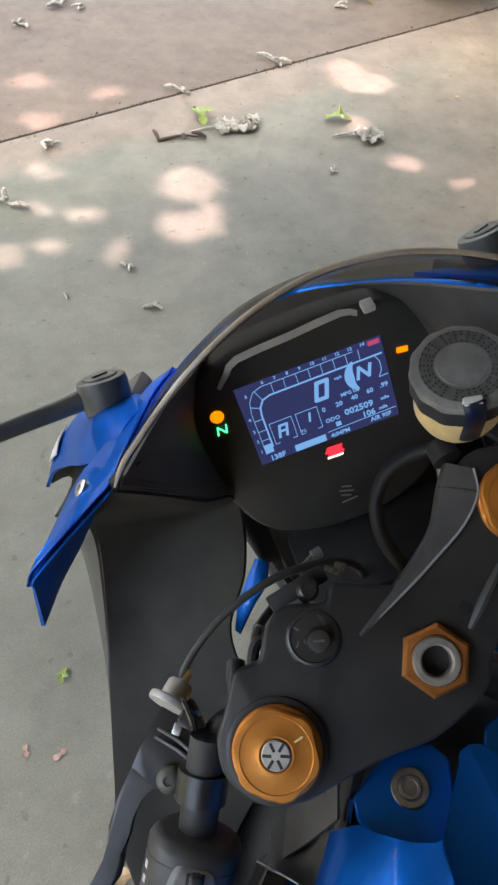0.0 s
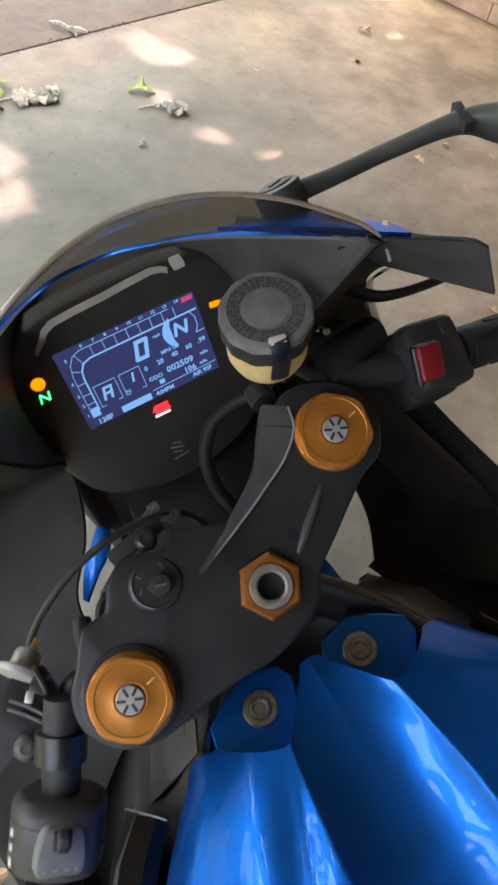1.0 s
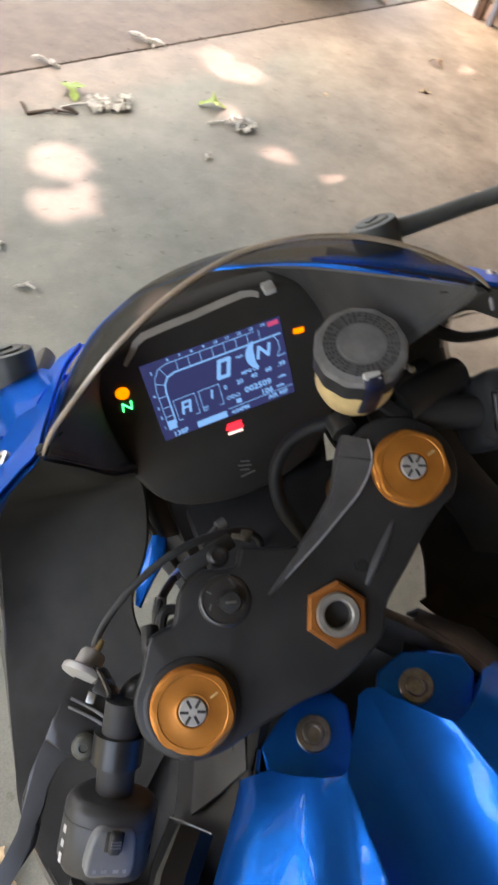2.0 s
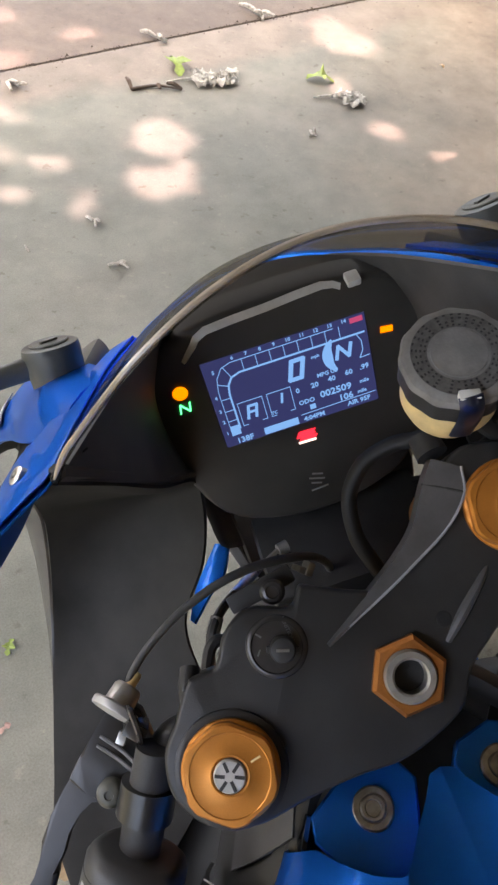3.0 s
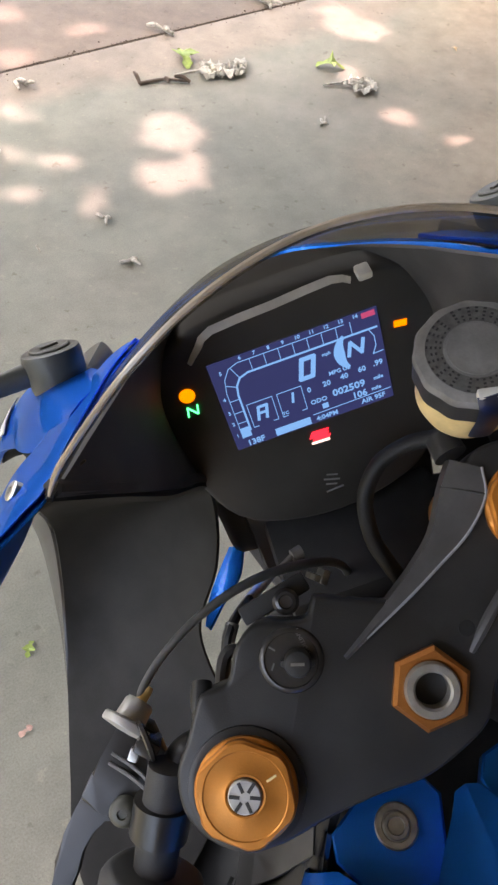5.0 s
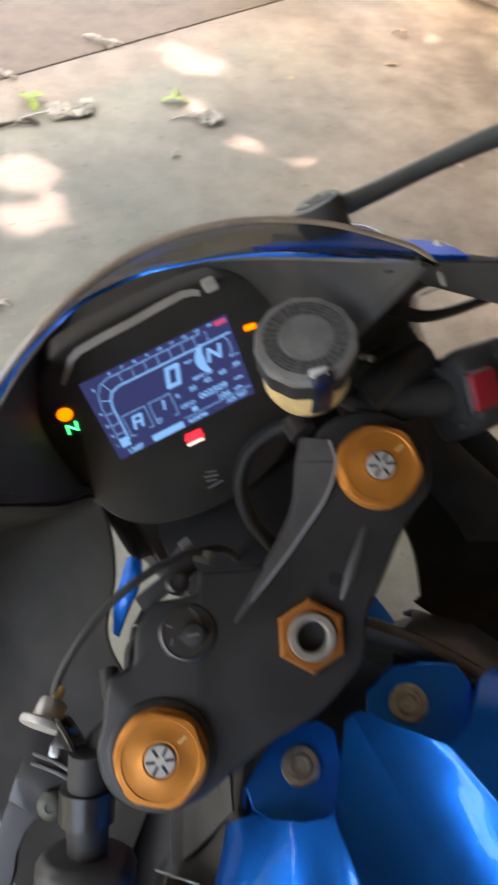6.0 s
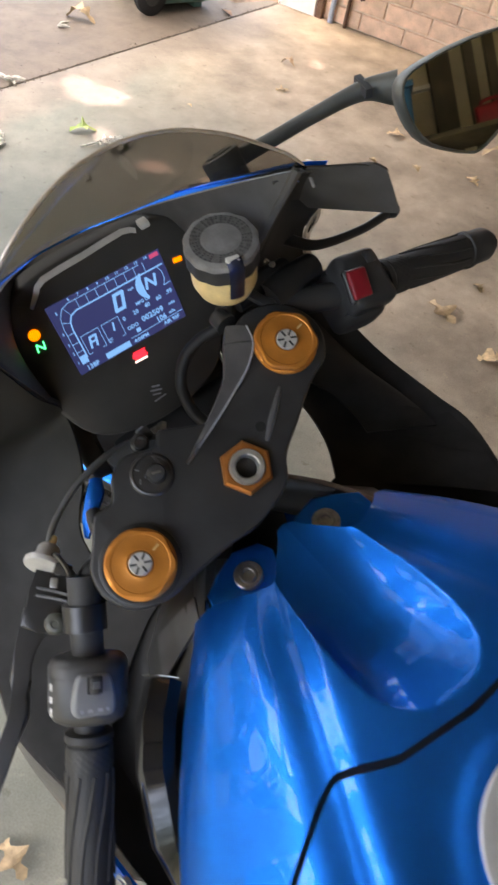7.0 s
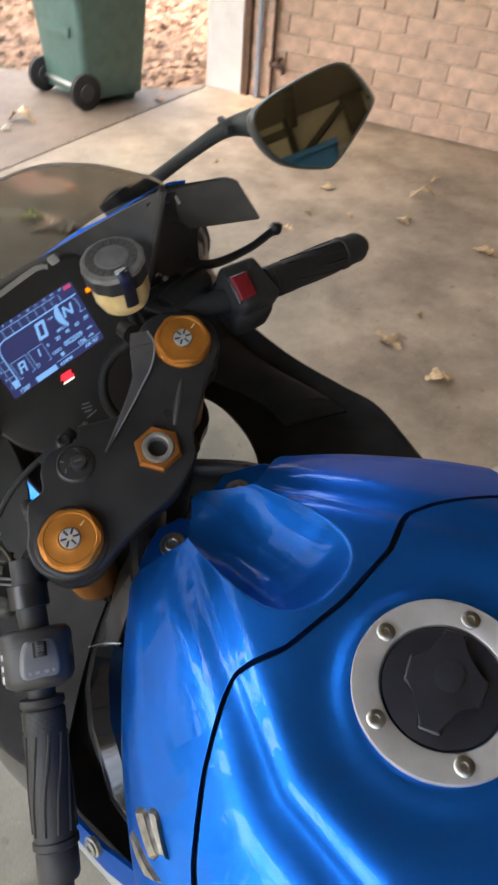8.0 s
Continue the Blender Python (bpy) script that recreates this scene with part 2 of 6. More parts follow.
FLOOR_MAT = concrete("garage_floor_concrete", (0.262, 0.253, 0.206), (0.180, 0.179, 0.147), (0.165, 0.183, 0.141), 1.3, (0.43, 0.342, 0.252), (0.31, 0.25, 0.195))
DRIVE_MAT = concrete("driveway_concrete", (0.202, 0.158, 0.118), (0.124, 0.095, 0.071), (0.156, 0.127, 0.098), 2.0)
BRICK_MAT = surface("pinkish_tan_brick", (0.75, 0.515, 0.375), 0.85, var=0.18, scale=14, bump=0.5, bump_scale=120, piece=0.08, dist=0.003)
MORTAR = surface("tan_mortar", (0.72, 0.55, 0.42), 0.9, var=0.15, scale=20, bump=0.5, bump_scale=150, dist=0.003)
WHITE_PAINT = surface("white_painted_wood", (0.86, 0.84, 0.80), 0.5, var=0.06, scale=12, bump=0.15, bump_scale=80)
BROWN_WOOD = surface("brown_stained_wood", (0.16, 0.09, 0.055), 0.65, var=0.3, scale=25, bump=0.3, bump_scale=160)
PIPE_MAT = surface("grey_blue_conduit", (0.34, 0.38, 0.46), 0.45, var=0.1, scale=30, bump=0.1)
WALL_PLAIN = surface("bare_board_wall", (0.68, 0.60, 0.42), 0.8, var=0.2, scale=3, bump=0.3, bump_scale=60)
CEIL_MAT = surface("dusty_ceiling_board", (0.26, 0.22, 0.16), 0.85, var=0.12, scale=2, bump=0.2, bump_scale=60)
BIN_GREEN = surface("green_bin_plastic", (0.075, 0.145, 0.12), 0.42, var=0.15, scale=15, bump=0.1, bump_scale=300)
LEAF_MAT = surface("dry_tan_leaf", (0.55, 0.39, 0.22), 0.7, var=0.3, scale=60, bump=0.4, bump_scale=300, piece=0.25)
LEAF_GREEN = surface("fresh_green_leaf", (0.24, 0.33, 0.06), 0.55, var=0.3, scale=60, bump=0.3, bump_scale=300)
LEAF_PALE = surface("pale_lichen_twig", (0.52, 0.51, 0.44), 0.85, var=0.3, scale=90, bump=0.5, bump_scale=300)
LITTER = surface("brown_leaf_litter", (0.26, 0.145, 0.085), 0.85, var=0.45, scale=22, bump=0.8, bump_scale=60, second=(0.42, 0.26, 0.16), dist=0.01)
FOLIAGE = surface("tree_foliage", (0.05, 0.10, 0.025), 0.55, var=0.4, scale=8, bump=0.1)
SCREEN_EDGE = surface("smoked_plastic_cut_edge", (0.42, 0.35, 0.27), 0.18, spec=0.9, var=0.2, scale=40, bump=0)
STUD_WOOD = surface("dark_weathered_timber", (0.11, 0.095, 0.065), 0.85, var=0.3, scale=12, bump=0.4, bump_scale=90)
TOTE_BLUE = surface("blue_storage_plastic", (0.05, 0.20, 0.42), 0.4, var=0.1, scale=20, bump=0.05)
TAP_BROWN = surface("rusty_brown_iron", (0.11, 0.06, 0.04), 0.7, metal=0.3, var=0.35, scale=60, bump=0.4, bump_scale=300)
BARK = surface("tree_bark", (0.13, 0.095, 0.07), 0.9, var=0.35, scale=12, bump=0.8, bump_scale=40, dist=0.01)
EARTH = surface("lawn_and_earth", (0.10, 0.105, 0.05), 0.95, var=0.4, scale=2, bump=0.6, bump_scale=30, dist=0.01)


# ---------------------------------------------------------------- mesh helpers
def part(name, bm, mat, parent=None, label="", smooth=True, sharp=38.0):
    """Links a bmesh as one mesh object, under a thing or a part."""
    bmesh.ops.recalc_face_normals(bm, faces=bm.faces)
    me = bpy.data.meshes.new(name)
    for f in bm.faces:
        f.smooth = smooth
    if smooth:
        for e in bm.edges:
            if len(e.link_faces) == 2 and e.calc_face_angle(0) > radians(sharp):
                e.smooth = False
    bm.to_mesh(me)
    bm.free()
    me.materials.append(mat)
    ob = new(name, me)
    if parent is not None:
        ob.parent = parent
    if label:
        tagged(ob, label)
    return ob


def moved(bm, m):
    bm.transform(m)
    return bm


def joined(*bms):
    out = bmesh.new()
    for b in bms:
        me = bpy.data.meshes.new("tmp")
        b.to_mesh(me)
        b.free()
        out.from_mesh(me)
        bpy.data.meshes.remove(me)
    return out


def block(x, y, z, bevel=0.0, seg=2, m=None):
    bm = bmesh.new()
    bmesh.ops.create_cube(bm, size=1)
    bm.transform(Matrix.Diagonal((x, y, z, 1)))
    if bevel:
        bmesh.ops.bevel(bm, geom=bm.edges[:], offset=bevel, segments=seg, profile=0.6, affect='EDGES')
    return moved(bm, m) if m is not None else bm


def lathe(profile, seg=40, m=None, close=True):
    """Turns (radius, height) pairs about z."""
    bm = bmesh.new()
    rings = []
    for r, z in profile:
        if r < 1e-6:
            rings.append([bm.verts.new((0, 0, z))])
        else:
            rings.append([bm.verts.new((r * math.cos(2 * math.pi * i / seg), r * math.sin(2 * math.pi * i / seg), z)) for i in range(seg)])
    for a, b in zip(rings, rings[1:]):
        for i in range(seg):
            j = (i + 1) % seg
            if len(a) == 1 and len(b) == 1:
                continue
            if len(a) == 1:
                bm.faces.new((a[0], b[i], b[j]))
            elif len(b) == 1:
                bm.faces.new((a[i], a[j], b[0]))
            else:
                bm.faces.new((a[i], a[j], b[j], b[i]))
    if close:
        for r in (rings[0], rings[-1]):
            if len(r) > 2:
                bm.faces.new(r)
    return moved(bm, m) if m is not None else bm


def spline(points, n=8):
    """Catmull-Rom through the points."""
    p = [Vector(q) for q in points]
    p = [2 * p[0] - p[1]] + p + [2 * p[-1] - p[-2]]
    out = []
    for i in range(1, len(p) - 2):
        for k in range(n):
            t = k / n
            a, b, c, d = p[i - 1:i + 3]
            out.append(0.5 * ((2 * b) + (c - a) * t + (2 * a - 5 * b + 4 * c - d) * t * t + (3 * b - a - 3 * c + d) * t ** 3))
    out.append(p[-2])
    return out


def tube(points, radius, seg=12, n=8, flat=1.0, m=None, side=None):
    """A round or flattened bar along a smooth line; radius may be a list, one for each point."""
    line = spline(points, n)
    radii = [radius] * len(line)
    if isinstance(radius, (list, tuple)):
        radii = [v.x for v in spline([(r, 0, 0) for r in radius], n)]
    bm = bmesh.new()
    rings, up = [], Vector(side) if side else None
    for i, c in enumerate(line):
        t = (line[min(i + 1, len(line) - 1)] - line[max(i - 1, 0)]).normalized()
        if up is None:
            up = t.orthogonal()
        a = (up - t * up.dot(t)).normalized()
        if side is None:
            up = a
        b = t.cross(a)
        rings.append([bm.verts.new(c + radii[i] * (math.cos(q) * a + flat * math.sin(q) * b)) for q in [2 * math.pi * k / seg for k in range(seg)]])
    for a, b in zip(rings, rings[1:]):
        for i in range(seg):
            j = (i + 1) % seg
            bm.faces.new((a[i], a[j], b[j], b[i]))
    bm.faces.new(rings[0])
    bm.faces.new(rings[-1])
    return moved(bm, m) if m is not None else bm


def sheet(rows, thick=0.0, m=None):
    """A skin over rows of points, given thickness along its normals."""
    bm = bmesh.new()
    g = [[bm.verts.new(p) for p in r] for r in rows]
    for a, b in zip(g, g[1:]):
        for i in range(len(a) - 1):
            bm.faces.new((a[i], a[i + 1], b[i + 1], b[i]))
    if thick:
        bm.normal_update()
        bmesh.ops.solidify(bm, geom=bm.faces[:], thickness=thick)
    return moved(bm, m) if m is not None else bm


def slab(outline, z0, z1, bevel=0.0, m=None, seg=2):
    """A plate with that outline in x and y, from z0 up to z1."""
    bm = bmesh.new()
    lo = [bm.verts.new((x, y, z0)) for x, y in outline]
    hi = [bm.verts.new((x, y, z1)) for x, y in outline]
    k = len(lo)
    bm.faces.new(lo[::-1])
    top = bm.faces.new(hi)
    for i in range(k):
        bm.faces.new((lo[i], lo[(i + 1) % k], hi[(i + 1) % k], hi[i]))
    if bevel:
        bmesh.ops.bevel(bm, geom=[e for e in bm.edges], offset=bevel, segments=seg, profile=0.6, affect='EDGES')
    return moved(bm, m) if m is not None else bm


def rounded(points, n=6):
    """A closed smooth outline through the points."""
    p = [Vector((x, y, 0)) for x, y in points]
    k = len(p)
    out = []
    for i in range(k):
        a, b, c, d = p[i - 1], p[i], p[(i + 1) % k], p[(i + 2) % k]
        for j in range(n):
            t = j / n
            q = 0.5 * ((2 * b) + (c - a) * t + (2 * a - 5 * b + 4 * c - d) * t * t + (3 * b - a - 3 * c + d) * t ** 3)
            out.append((q.x, q.y))
    return out


def lerp_table(table, v):
    if v <= table[0][0]:
        return table[0][1]
    for (a, p), (b, q) in zip(table, table[1:]):
        if v <= b:
            t = (v - a) / (b - a)
            return p + (q - p) * t
    return table[-1][1]


def soft_table(table, v, w):
    """lerp_table, smoothed over a width w."""
    return sum(lerp_table(table, v + w * k) for k in (-0.5, -0.25, 0, 0.25, 0.5)) / 5


def along(a, b):
    """The pose that takes +z onto the way from a to b, standing at a."""
    a, b = Vector(a), Vector(b)
    return Matrix.Translation(a) @ (b - a).to_track_quat("Z", "Y").to_matrix().to_4x4()


def mirrored(bm):
    bm.transform(Matrix.Diagonal((-1, 1, 1, 1)))
    bmesh.ops.reverse_faces(bm, faces=bm.faces[:])
    return bm


def writing(text, size, m, mat, parent, name="lettering", depth=0.0002, bold=0.0):
    """Raised letters in the built-in font, as a mesh."""
    cu = bpy.data.curves.new("tmp", 'FONT')
    cu.body, cu.size, cu.extrude, cu.align_x, cu.align_y = text, size, depth, 'CENTER', 'CENTER'
    cu.resolution_u, cu.offset = 2, bold
    tmp = new("tmp", cu)
    me = bpy.data.meshes.new_from_object(tmp.evaluated_get(bpy.context.evaluated_depsgraph_get()))
    bpy.data.objects.remove(tmp)
    bpy.data.curves.remove(cu)
    me.transform(m)
    me.materials.append(mat)
    ob = new(name, me)
    ob.parent = parent
    return ob


# ---------------------------------------------------------------- the garage and what lies outside
def fixed(name, bm, mat, label, m=GARAGE, smooth=False):
    ob = part(name, bm, mat, None, label, smooth)
    ob.matrix_world = m
    return tagged(ob, kind="structure")


def box_at(x0, x1, y0, y1, z0, z1, bevel=0.0):
    return block(x1 - x0, y1 - y0, z1 - z0, bevel, m=pose((x0 + x1) / 2, (y0 + y1) / 2, (z0 + z1) / 2))


ground = fixed("ground", box_at(-60, 60, -60, 60, -0.3, -0.05), EARTH, "dull lawn and bare earth around the house", smooth=False)
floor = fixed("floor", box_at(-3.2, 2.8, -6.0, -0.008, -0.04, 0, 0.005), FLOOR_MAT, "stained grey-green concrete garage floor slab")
DRIVE = [(-3.2, 0.008), (2.72, 0.008), (2.72, 0.06), (2.44, 0.15), (2.42, 0.8), (2.15, 1.15), (2.0, 1.5), (2.1, 9), (-3.2, 9)]
driveway = fixed("driveway", slab(DRIVE, -0.045, -0.003, 0.005), DRIVE_MAT, "pinkish weathered concrete driveway slab with a rough edge")
fixed("joint_filler", box_at(-3.2, 2.72, -0.0075, 0.0075, -0.04, -0.007), surface("dark_joint_dirt", (0.075, 0.06, 0.045), 0.95, var=0.5, scale=30, bump=0.8, bump_scale=200), "dirt-filled joint between floor and driveway")

wall_side = fixed("wall_east", box_at(2.762, 3.0, -6.0, 0.0, -0.05, 2.7), MORTAR, "pinkish tan brick garage side wall with struck mortar joints")
fixed("wall_south", box_at(-3.32, 3.0, -6.15, -6.0, -0.05, 2.7), WALL_PLAIN, "bare board rear wall of the garage")
fixed("carport_post", box_at(-3.32, -3.2, -6.0, -5.88, -0.05, 2.7), WALL_PLAIN, "square board corner post")
fixed("wall_west", box_at(-3.32, -3.2, -5.88, -3.9, -0.05, 2.25), WALL_PLAIN, "bare board side wall of the garage")
fixed("carport_beam", box_at(-3.32, -3.2, -5.88, 0.0, 2.25, 2.7), WALL_PLAIN, "deep board beam along the open side")
fixed("wall_north_pier", box_at(-3.2, -2.95, -0.27, 0.0, -0.05, 2.7), WALL_PLAIN, "short board pier beside the garage opening")
fixed("wall_north_header", box_at(-2.95, 2.72, -0.27, 0.0, 2.35, 2.7), WALL_PLAIN, "board header over the garage opening")
fixed("ceiling", box_at(-3.35, 3.0, -6.15, 0.0, 2.7, 2.8), CEIL_MAT, "dusty pale board garage ceiling")
for x in (-2.4, -1.75, -1.1, -0.78, -0.3, 0.3, 0.95, 1.6, 2.25):
    fixed("ceiling_joist", box_at(x - 0.025, x + 0.025, -5.9, -0.28, 2.60, 2.698, 0.003), STUD_WOOD, "dark timber joist under the ceiling boards")
fixed("door_jamb", box_at(2.71, 2.76, -0.268, -0.001, 0.0, 2.2, 0.003), WHITE_PAINT, "white painted wooden door jamb board")
fixed("door_jamb_trim", box_at(2.712, 2.760, -0.318, -0.272, 0.0, 2.2, 0.004), BROWN_WOOD, "brown stained trim behind the white jamb")
conduit = fixed("conduit_pipe", joined(lathe([(0.017, 0.0), (0.017, 2.3)], 16, pose(2.722, -0.385, 0)),
                                       block(0.05, 0.03, 0.012, 0.002, m=pose(2.742, -0.385, 0.42)), block(0.05, 0.03, 0.012, 0.002, m=pose(2.742, -0.385, 1.4))),
                PIPE_MAT, "grey-blue metal conduit clipped to the wall corner", smooth=True)


for x, w in ((-2.2, 0.05), (-1.6, 0.05), (-1.12, 0.04), (-0.81, 0.04), (-0.40, 0.12), (-0.235, 0.05), (-0.12, 0.05), (0.3, 0.05), (0.9, 0.05), (1.5, 0.05), (2.1, 0.05)):
    fixed("wall_stud", box_at(x - w / 2, x + w / 2, -5.998, -5.93, 0, 2.69, 0.003), STUD_WOOD, "dark upright timber stud on the rear wall")
fixed("wall_brace", block(0.46, 0.03, 0.035, 0.003, m=pose(-0.66, -5.905, 2.50, 0, -33, 0)), STUD_WOOD, "slanted dark timber brace on the rear wall")
fixed("wall_rail", box_at(-1.1, -0.83, -5.998, -5.95, 2.60, 2.64, 0.003), STUD_WOOD, "short timber rail between studs")
fixed("pale_batten", box_at(-0.80, -0.46, -5.998, -5.96, 2.40, 2.425, 0.003), WHITE_PAINT, "pale painted batten on the rear wall")
fixed("wall_shelf", box_at(-1.5, 0.25, -5.93, -5.60, 2.02, 2.045, 0.003), STUD_WOOD, "dark timber shelf high on the rear wall")


def storage_tote():
    root = new("storage_tote")
    root.matrix_world = GARAGE @ pose(-0.76, -5.76, 2.0455)
    tagged(root, "blue plastic storage tote on the high wall shelf", "storage box")
    part("body", layered_box(0.30, 0.26, 0.27), TOTE_BLUE, root)
    part("lid", block(0.33, 0.29, 0.035, 0.010, m=pose(0, 0, 0.288)), TOTE_BLUE, root)


def layered_box(x, y, z):
    """A tapered tub."""
    bm = block(x, y, z, 0.02, 3, pose(0, 0, z / 2))
    for v in bm.verts:
        k = 0.90 + 0.10 * v.co.z / z
        v.co.x *= k
        v.co.y *= k
    return bm


def fuel_can():
    root = new("fuel_can")
    root.matrix_world = GARAGE @ pose(-0.20, -5.72, 2.0455, 0, 0, 12)
    tagged(root, "red plastic fuel can on the high wall shelf", "fuel can")
    part("body", block(0.20, 0.14, 0.11, 0.025, 3, pose(0, 0, 0.055)), RED, root)
    part("handle", tube([(-0.07, 0, 0.105), (-0.05, 0, 0.140), (0.04, 0, 0.140), (0.06, 0, 0.105)], 0.010, 10), RED, root)
    part("spout", tube([(0.075, 0, 0.10), (0.095, 0, 0.14), (0.10, 0, 0.17)], 0.012, 10), BLACK_PLASTIC, root)


def garden_tap():
    """An iron tap on a riser, low on the brick wall."""
    root = new("garden_tap")
    root.matrix_world = GARAGE @ pose(2.72, -0.49, 0)
    tagged(root, "rusty brown garden tap on a riser pipe beside the wall", "tap")
    part("riser", lathe([(0.012, 0.0), (0.012, 0.95)], 14, pose(0, 0, 0)), TAP_BROWN, root)
    part("clip", block(0.05, 0.03, 0.014, 0.002, m=pose(0.016, 0, 0.75)), STEEL, root)
    tap = part("valve", joined(tube([(0, 0, 0.22), (-0.02, -0.045, 0.22), (-0.03, -0.085, 0.215), (-0.034, -0.10, 0.18)], [0.016, 0.020, 0.018, 0.014], 12), lathe([(0.02, -0.02), (0.024, 0.0), (0.018, 0.02)], 16, pose(0, 0, 0.22)), lathe([(0.010, 0.0), (0.010, 0.035)], 12, pose(-0.022, -0.055, 0.23))), TAP_BROWN, root)
    part("handwheel", lathe([(0.004, 0.0), (0.026, 0.0), (0.028, 0.006), (0.024, 0.011), (0.004, 0.010)], 20, pose(-0.022, -0.055, 0.262)), TAP_BROWN, tap)


storage_tote()
fuel_can()
garden_tap()


def wheelie_bin():
    """A green wheeled bin; wheels at its -x side."""
    root = new("wheelie_bin")
    root.matrix_world = GARAGE @ pose(2.066, 0.44, -0.003, 0, 0, -17)
    tagged(root, "dark green plastic wheeled rubbish bin standing on the driveway", "bin")
    rows = []
    for z, hx, hy in ((0.04, 0.20, 0.21), (0.05, 0.215, 0.225), (0.45, 0.245, 0.255), (0.95, 0.285, 0.29), (0.955, 0.30, 0.305), (1.0, 0.305, 0.31), (1.0, 0.28, 0.285)):
        o = []
        for cx, cy, a0 in ((1, 1, 0), (-1, 1, 90), (-1, -1, 180), (1, -1, 270)):
            for k in range(5):
                a = radians(a0 + 22.5 * k)
                o.append((cx * (hx - 0.04) + 0.04 * math.cos(a), cy * (hy - 0.04) + 0.04 * math.sin(a), z))
        rows.append(o + [o[0]])
    bm = sheet(rows)
    bmesh.ops.remove_doubles(bm, verts=bm.verts, dist=1e-5)
    bmesh.ops.holes_fill(bm, edges=[e for e in bm.edges if e.is_boundary and e.verts[0].co.z < 0.1])
    body = part("body", bm, BIN_GREEN, root)
    part("rib", block(0.006, 0.30, 0.05, 0.002, m=pose(-0.252, 0, 0.40, 0, -4, 0)), BIN_GREEN, body)
    part("lid", joined(block(0.64, 0.64, 0.03, 0.012, m=pose(0.0, 0, 1.02)), tube([(-0.33, -0.2, 1.02), (-0.36, -0.2, 1.03), (-0.36, 0.2, 1.03), (-0.33, 0.2, 1.02)], 0.014)), BIN_GREEN, root)
    for y in (-0.235, 0.235):
        wheel = part("wheel", lathe([(0.0, -0.022), (0.085, -0.022), (0.10, -0.015), (0.10, 0.015), (0.085, 0.022), (0.0, 0.022)], 32, pose(-0.225, y, 0.10, 90, 0, 0)), TYRE, root, "black plastic wheel")
        part("hub", lathe([(0.0, -0.026), (0.045, -0.026), (0.05, -0.02), (0.05, 0.02), (0.045, 0.026), (0.0, 0.026)], 24, pose(-0.225, y, 0.10, 90, 0, 0)), DARK_GREY, wheel)
    part("axle", tube([(-0.225, -0.23, 0.10), (-0.225, 0, 0.10), (-0.225, 0.23, 0.10)], 0.012), STEEL, root)
    part("foot", block(0.06, 0.36, 0.045, 0.008, m=pose(0.15, 0, 0.0225)), BIN_GREEN, root)
    return root


wheelie_bin()


# ---------------------------------------------------------------- fallen leaves and scraps
def oak_leaf(name, size, lobes, curl, mat, seed):
    r = random.Random(seed)
    bm = bmesh.new()
    n = 26
    spine = [bm.verts.new((0, (i / 12 - 0.5) * size, curl * size * math.sin(i / 12 * math.pi) + 0.003)) for i in range(13)]
    for s in (-1, 1):
        edge = []
        for i in range(13):
            t = i / 12
            w = size * (0.05 + 0.38 * math.sin(math.pi * t) ** 0.7 * (0.55 + 0.45 * math.cos(lobes * 2 * math.pi * t + r.uniform(-0.4, 0.4))))
            edge.append(bm.verts.new((s * w, (t - 0.5) * size + 0.06 * size * math.sin(9 * t), spine[i].co.z + r.uniform(0, 0.16) * size * (w / size) * 3)))
        for i in range(12):
            bm.faces.new((spine[i], spine[i + 1], edge[i + 1], edge[i]))
    lo = min(v.co.z for v in bm.verts)
    bm.transform(Matrix.Translation((0, 0, -lo)))
    return part(name, bm, mat, None, "", True)


LEAVES = [(1.285, 1.656, 0.13, 20), (1.364, 1.404, 0.10, 80), (1.485, 1.794, 0.05, 10), (2.058, 2.825, 0.14, 70), (2.056, 2.224, 0.12, 40), (1.581, 2.69, 0.06, 0),
          (2.24, 3.037, 0.07, 120), (0.172, 4.204, 0.16, 60), (1.239, 2.609, 0.06, 30), (1.60, 3.013, 0.09, 75), (1.387, 2.739, 0.05, 15), (1.246, 3.797, 0.08, 50),
          (1.133, 3.455, 0.07, 100), (1.82, 2.588, 0.08, 15), (0.62, 3.2, 0.03, 40), (-0.107, 0.209, 0.07, 30)]
for i, (x, y, size, turn) in enumerate(LEAVES):
    lf = oak_leaf("fallen_leaf", size, 2 + i % 3, 0.05 + 0.1 * (i % 4), LEAF_MAT, i)
    lf.matrix_world = pose(x, y, 0.001 if y < 4 else -0.002, 0, 0, turn)
    tagged(lf, "curled dry tan leaf lying on the concrete", "leaf", "fallen leaves")
for x, y, size, turn in ((-0.42, 2.77, 0.13, 20), (0.125, 2.885, 0.11, 100), (-0.299, 0.525, 0.032, 0)):
    lf = oak_leaf("green_leaf", size, 2, 0.22, LEAF_GREEN, int(size * 1000))
    lf.matrix_world = pose(x, y, 0.001, 0, 0, turn)
    tagged(lf, "fresh yellow-green leaf fallen on the concrete floor", "leaf", "green leaves")


def twig(points, radius, forks, seed):
    r = random.Random(seed)
    bms = [tube(points, [radius * (1 - 0.5 * k / (len(points) - 1)) for k in range(len(points))], 8, 4)]
    for k in range(forks):
        p = Vector(points[r.randrange(len(points))])
        q = p + Vector((r.uniform(-8, 8) * radius, r.uniform(-8, 8) * radius, r.uniform(0.0, 3) * radius))
        bms.append(tube([p, (p + q) / 2 + Vector((0, 0, radius)), q], [radius * 0.9, radius * 1.2, radius * 0.7], 6, 3))
    return joined(*bms)


